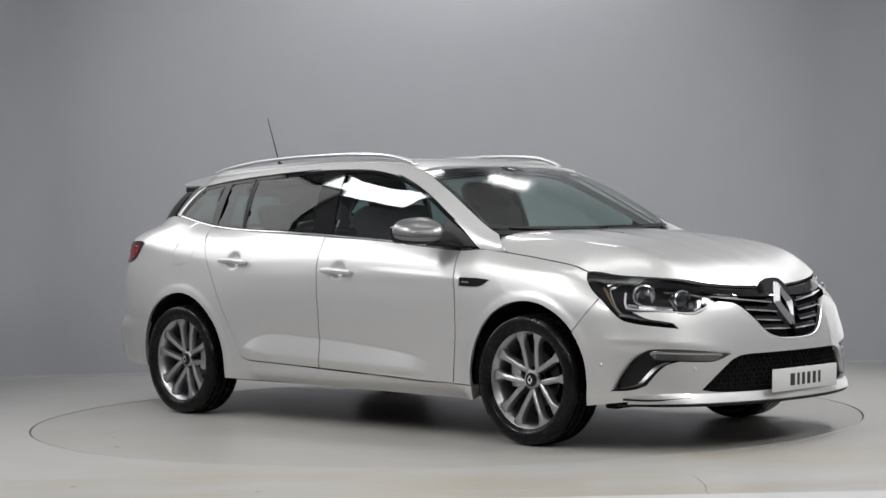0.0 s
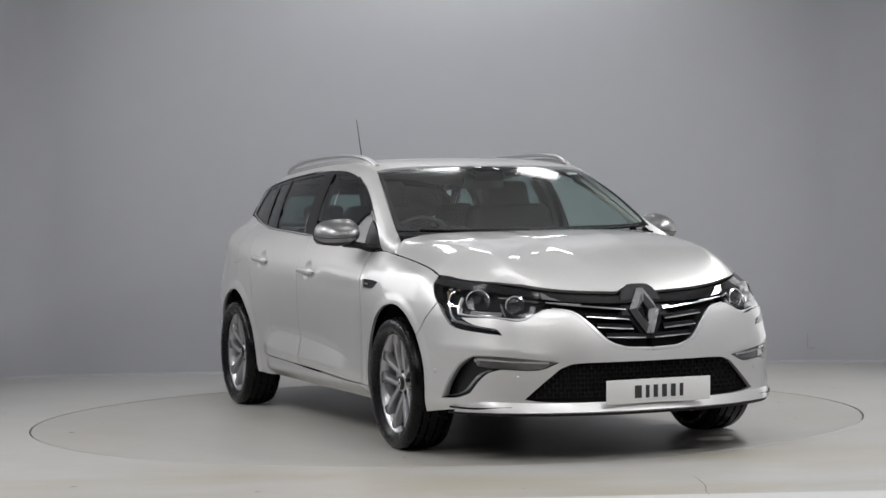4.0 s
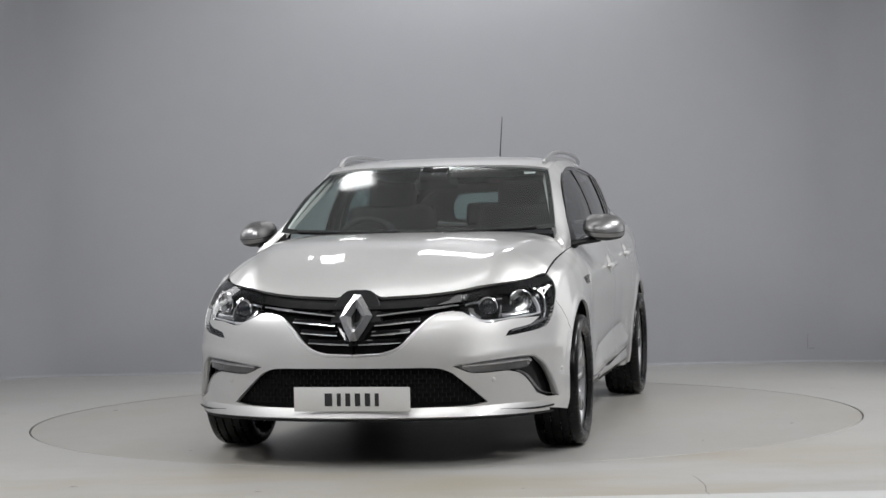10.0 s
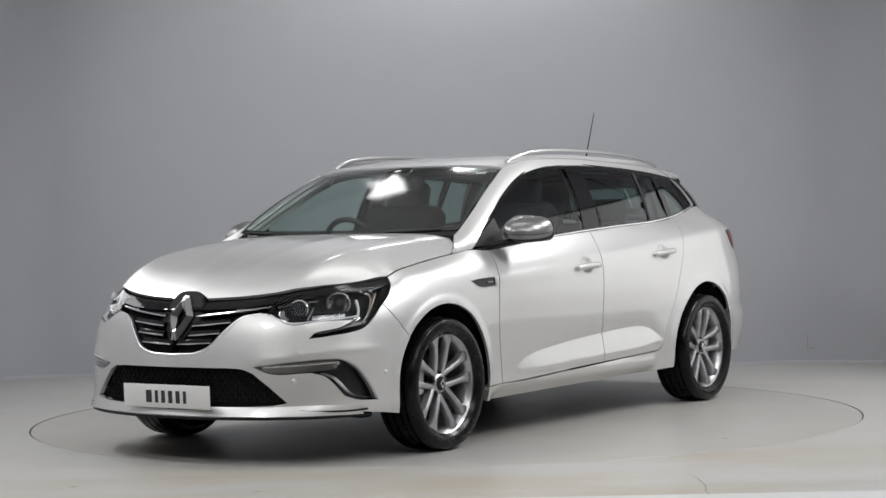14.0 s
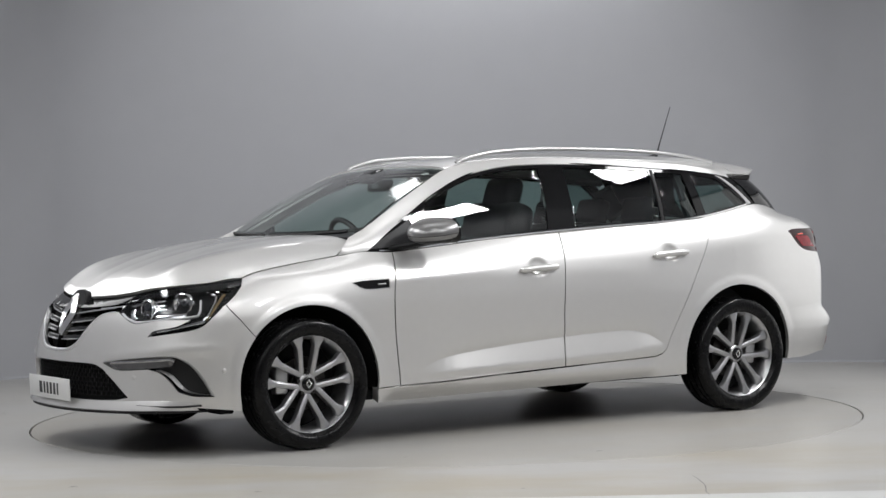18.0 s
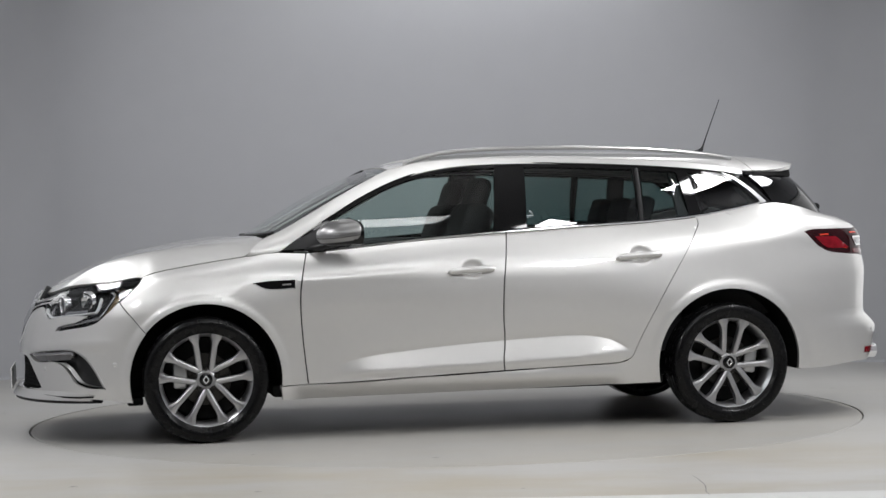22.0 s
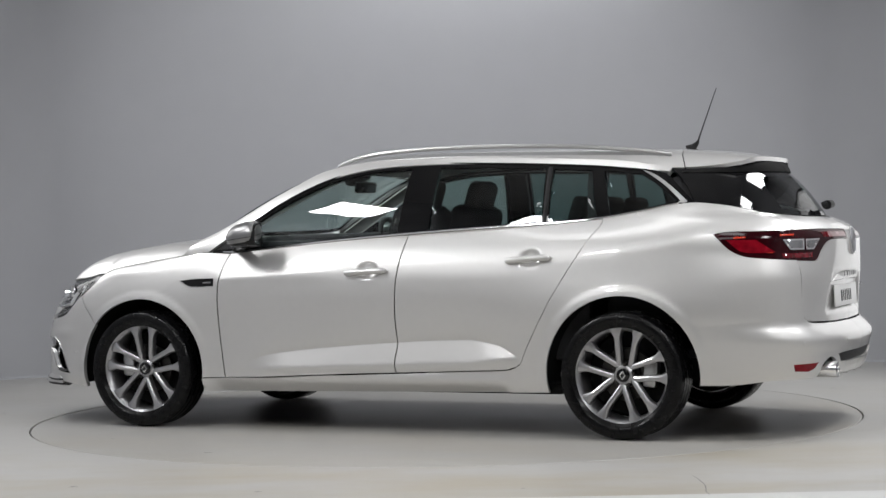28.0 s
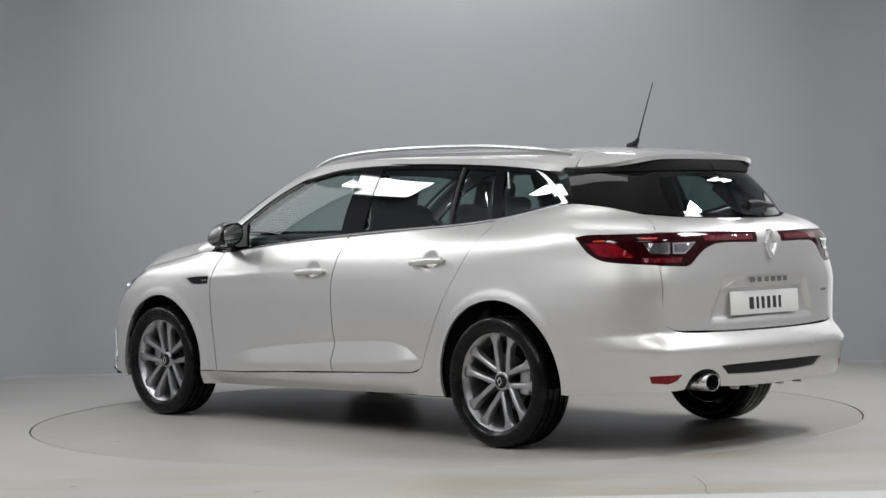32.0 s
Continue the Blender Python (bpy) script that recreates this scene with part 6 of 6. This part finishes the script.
for y0, y1, y2, y3 in ((0.598, 0.688, 0.668, 0.600), (0.474, 0.588, 0.588, 0.530)):
    for grow, mat, lab, lift in ((0.0, CHROME, "silver bezel", 0.002), (0.007, CLEAR_CELL, "clear section", 0.0035)):
        g = grow
        lamp_piece([[at_tail(y0 + 1.6 * g, 0.957 - g), at_tail(y1 - g, 0.955 - g)], [at_tail(y1 - g, 0.955 - g), at_tail(y2 - g, 0.905 + g)],
                    [at_tail(y2 - g, 0.905 + g), at_tail(y3 + g, 0.905 + g)], [at_tail(y3 + g, 0.905 + g), at_tail(y0 + 1.6 * g, 0.957 - g)]], mat, lab, lift)
lamp_piece([[at_x(-1.862, 0.958), at_tail(0.75, 0.956)], [at_tail(0.75, 0.956), at_tail(0.715, 0.895)], [at_tail(0.715, 0.895), at_x(-1.94, 0.898), at_x(-1.895, 0.928), at_x(-1.862, 0.958)]], RED, "bright red section", 0.0006)
lamp_piece([[at_tail(0.12, 0.985), at_tail(0.43, 0.988)], [at_tail(0.43, 0.988), at_tail(0.42, 0.962)], [at_tail(0.42, 0.962), at_tail(0.12, 0.962)], [at_tail(0.12, 0.962), at_tail(0.12, 0.985)]], RED_MID, "deep red bar", 0.0006)
lamp_piece([[at_tail(0.545, 0.890), at_tail(0.70, 0.888)], [at_tail(0.70, 0.888), at_tail(0.70, 0.868)], [at_tail(0.70, 0.868), at_tail(0.55, 0.866)], [at_tail(0.55, 0.866), at_tail(0.545, 0.890)]], RED_MID, "deep red bar", 0.0006)
# bright orange-red lines painted in for glints inside the lamp
for segs in ([at_x(-1.895, 0.966), at_x(-1.925, 0.968), at_x(-1.95, 0.968)], [at_tail(0.69, 0.976), at_tail(0.665, 0.977), at_tail(0.64, 0.977)], [at_tail(0.775, 0.912), at_tail(0.750, 0.901), at_tail(0.722, 0.895)]):
    two("lamp_glint", lambda: ribbon(bmesh.new(), curve(segs, 0.02), behind(band, -0.0005), 0.0038, 0.004), RED_HOT, tails, "bright orange-red painted glint")
REAR_EMBLEM = pose(-2.302, 0.0, 0.940, 0, 4, 0) @ pose(0, 0, 0, 0, 0, 90)
part("rear_emblem", emblem(0.140, 0.098, 0.010, REAR_EMBLEM, 0.55), EMBLEM, tailgate, "chrome diamond emblem", angle=10)
rp = band(*at_tail(0.0, 0.665))
plate(tailgate, pose(rp.x - 0.008, 0.0, 0.668) @ pose(0, 0, 0, 0, 0, -90) @ pose(0, 0, 0, -3, 0, 0), 0.52, 0.108)
def garnish():
    """A shallow body-coloured ledge over the rear plate that carries the badge."""
    bm = bmesh.new()
    gx = band(*at_tail(0.10, 0.775)).x
    rows = []
    for d, grow in ((0.012, 0.0), (-0.010, 0.0), (-0.016, -0.006)):
        ring = [(-0.295 - grow, 0.742 - grow), (-0.200 - grow, 0.812 + grow), (0.200 + grow, 0.812 + grow), (0.295 + grow, 0.742 - grow)]
        rows.append([bm.verts.new((gx + d + 0.030 * (abs(y) / 0.3) ** 2, y, z)) for y, z in ring])
    for a, b in zip(rows, rows[1:]):
        for i in range(4):
            bm.faces.new((a[i], a[(i + 1) % 4], b[(i + 1) % 4], b[i]))
    bm.faces.new(rows[-1])
    return bm


part("plate_garnish", garnish(), PAINT, tailgate, "body-coloured ledge over the plate", angle=20)
for k, wd in enumerate((0.034, 0.028, 0.026, 0.030, 0.028, 0.026)):
    y = 0.125 - k * 0.050
    part("badge_bar", box((wd, 0.003, 0.022), pose(band(*at_tail(0.10, 0.775)).x - 0.0165 + 0.030 * (abs(y) / 0.3) ** 2, y, 0.775) @ pose(0, 0, 0, 0, 0, -90)), MIRROR_CAP, tailgate, smooth=False)
q = band(*at_tail(0.50, 0.71))
part("badge_bar", box((0.07, 0.003, 0.012), pose(q.x - 0.003, -0.50, 0.71) @ pose(0, 0, 0, 0, 0, -76)), CHROME, tailgate, smooth=False)
two("gate_grip", lambda: ribbon(bmesh.new(), [at_tail(0.20, 0.738), at_tail(0.1, 0.738), at_tail(0.001, 0.738)], behind(band, 0.0), 0.006, 0.01), TRIM_BLACK, (tailgate, tailgate))
brake = outline([[(-1.905, 0.0), (-1.898, 0.14)], [(-1.898, 0.14), (-1.868, 0.14)], [(-1.868, 0.14), (-1.875, 0.0)], [(-1.875, 0.0), (-1.905, 0.0)]])
put("high_brake_light", both(sheet([brake], lambda x, y: roof(x, y) - Vector((0, 0, 0.034)), 0.03, 0.008)), RED_MID, car, "dark red brake light")
refl = outline([[at_tail(0.72, 0.362), at_tail(0.50 + 0.10, 0.366)], [at_tail(0.60, 0.366), at_tail(0.62, 0.340), at_tail(0.655, 0.325)], [at_tail(0.655, 0.325), at_tail(0.71, 0.330)], [at_tail(0.71, 0.330), at_tail(0.72, 0.362)]])
pair("reflector", [refl], behind(band, -0.002), RED, rear_bumper, "red reflector", step=0.02, thick=0.008)
pipe = bmesh.new()
mp = pose(-2.312, 0.468, 0.325, 0, 0, 90) @ Matrix.Diagonal((1.12, 1, 0.86, 1))
add_lathe(pipe, [(0.040, -0.16), (0.046, -0.12), (0.046, 0.0), (0.045, 0.006), (0.042, 0.006), (0.040, 0.0), (0.038, -0.10), (0.0001, -0.10)], 32, mp)
tailpipe = part("tailpipe", pipe, CHROME, rear_bumper, "chrome oval tailpipe")
part("tailpipe_bore", add_lathe(bmesh.new(), [(0.0001, -0.06), (0.036, -0.06), (0.0385, -0.008)], 28, mp), SHADOW_BLACK, tailpipe, "black bore")
exh_back = outline([[at_tail(0.59, 0.285), *EXH[1:-1], at_tail(0.355, 0.285)], [at_tail(0.355, 0.285), at_tail(0.59, 0.285)]])
put("tailpipe_surround", sheet([exh_back], behind(band, 0.03), 0.03, 0.0), TRIM_BLACK, rear_bumper, "black surround")
for y in (0.1, -0.1, 0.24, -0.24):
    part("diffuser_fin", box((0.05, 0.012, 0.022), pose(-2.262, y, 0.288), 0.004), SATIN, rear_bumper)

# ---------- cabin ----------
def cushion(size, m, bev=0.05):
    return box(size, m, bev, 3)


def make_seat(x, y, lean_deg=-18):
    seat = part("seat", cushion((0.52, 0.50, 0.16), pose(x, y, 0.52, 0, -6, 0)), CLOTH, car, "dark cloth seat")
    part("backrest", cushion((0.16, 0.50, 0.70), pose(x - 0.31, y, 0.83, 0, lean_deg, 0), 0.06), CLOTH, seat)
    part("headrest", cushion((0.10, 0.27, 0.20), pose(x - 0.425, y, 1.205, 0, lean_deg, 0), 0.045), CLOTH, seat)


make_seat(0.30, 0.37)
make_seat(0.30, -0.37)
bench = part("rear_bench", cushion((0.50, 1.25, 0.16), pose(-0.62, 0, 0.52, 0, -6, 0)), CLOTH, car, "dark cloth rear bench")
part("backrest", cushion((0.14, 1.25, 0.56), pose(-0.92, 0, 0.78, 0, -20, 0)), CLOTH, bench)
for y in (-0.42, 0, 0.42):
    part("headrest", cushion((0.08, 0.24, 0.15), pose(-1.02, y, 1.115, 0, -18, 0), 0.03), CLOTH, bench)
dash = bmesh.new()
add_box(dash, (0.62, 1.36, 0.16), pose(0.82, 0, 0.92, 0, 5, 0), 0.05, 3)
add_box(dash, (0.22, 0.40, 0.10), pose(0.62, -0.37, 0.97), 0.04, 3)
add_box(dash, (0.30, 0.30, 0.5), pose(0.50, 0, 0.66, 0, -10, 0), 0.04, 2)
part("dashboard", dash, DASH, car, "black dashboard")
wheel_m = pose(0.40, -0.37, 0.93) @ pose(0, 0, 0, 0, 22, 0) @ pose(0, 0, 0, 0, 0, 90)
sw = bmesh.new()
ring = [wheel_m @ Vector((0.18 * math.cos(2 * math.pi * k / 32), 0, 0.18 * math.sin(2 * math.pi * k / 32))) for k in range(33)]
add_tube(sw, ring, 0.015, 10, caps=False)
add_box(sw, (0.16, 0.05, 0.10), wheel_m, 0.02)
add_box(sw, (0.34, 0.02, 0.03), wheel_m, 0.008)
add_box(sw, (0.03, 0.02, 0.17), wheel_m @ pose(0, 0, -0.085), 0.008)
part("steering_wheel", sw, DASH, car, "black steering wheel")
rv = bmesh.new()
add_box(rv, (0.03, 0.24, 0.065), pose(0.42, 0, 1.275, 0, -12, 0), 0.015)
add_box(rv, (0.10, 0.16, 0.05), pose(0.47, 0, 1.325, 0, 28, 0), 0.015)
part("rear_view_mirror", rv, GLOSS_BLACK, car, "black rear-view mirror")
ceil_loop = outline([[(0.36, 0.0), (0.34, 0.5)], [(0.34, 0.5), (0.2, 0.56), (-1.2, 0.56), (-1.5, 0.53)], [(-1.5, 0.53), (-1.75, 0.0)], [(-1.75, 0.0), (0.36, 0.0)]])
put("headliner", both(sheet([ceil_loop], lambda x, y: roof(x, y) - Vector((0, 0, 0.045)), 0.06, 0.0)), LINING, car, "pale grey headliner")
two("pillar_lining", lambda: ribbon(bmesh.new(), [(0.90, 1.03), (0.67, 1.165), (0.43, 1.295), (0.30, 1.345)], behind(lambda x, z: upper(x, z), 0.035), 0.035, 0.02), LINING, (car, car), "pale grey pillar lining")
two("door_pillar", lambda: ribbon(bmesh.new(), [(-0.235, 0.98), (-0.24, 1.1), (-0.245, 1.22), (-0.25, 1.36)], behind(lambda x, z: upper(x, z), 0.03), 0.06, 0.03), DASH, (car, car))
two("rear_pillar", lambda: ribbon(bmesh.new(), [(-1.20, 1.05), (-1.185, 1.15), (-1.175, 1.25), (-1.17, 1.34)], behind(lambda x, z: upper(x, z), 0.03), 0.05, 0.03), DASH, (car, car))
two("tail_pillar", lambda: ribbon(bmesh.new(), [(-1.70, 1.12), (-1.62, 1.20), (-1.54, 1.29)], behind(lambda x, z: upper(x, z), 0.04), 0.06, 0.03), DASH, (car, car))
for y in (0.69, -0.69):
    part("door_card", box((2.0, 0.05, 0.62), pose(-0.15, y, 0.68), 0.02), DASH, car)
    part("boot_side", box((0.85, 0.05, 0.50), pose(-1.62, y * 0.83, 0.80), 0.02), DASH, car)
part("load_cover", box((0.80, 1.15, 0.03), pose(-1.45, 0, 0.985), 0.01), DASH, car, "black load cover")
part("cabin_floor", box((2.6, 1.20, 0.04), pose(-0.35, 0, 0.40), 0.01), DASH, car)
part("tax_sticker", box((0.002, 0.06, 0.02), Matrix.Translation(SCREEN(0.80, 0.90) - Vector((0.01, 0, 0.008))) @ pose(0, 0, 0, 0, -62, 0)), PLATE, car, "white windscreen sticker")


# ---------- what moves ----------
def motions():
    rows, table_rows = [], []
    for k in range(65):
        t = k * 0.5
        turn = -45.109 - 5.6571 * t - 0.0012 * (t - 16) ** 2
        spin = pose(0, 0, 0, 0, 0, turn)
        rows.append((t, spin @ pose(0.0185, 0.0641, 0.0)))
        table_rows.append((t, spin))
    walk(car, rows)
    walk(turntable, table_rows)


motions()
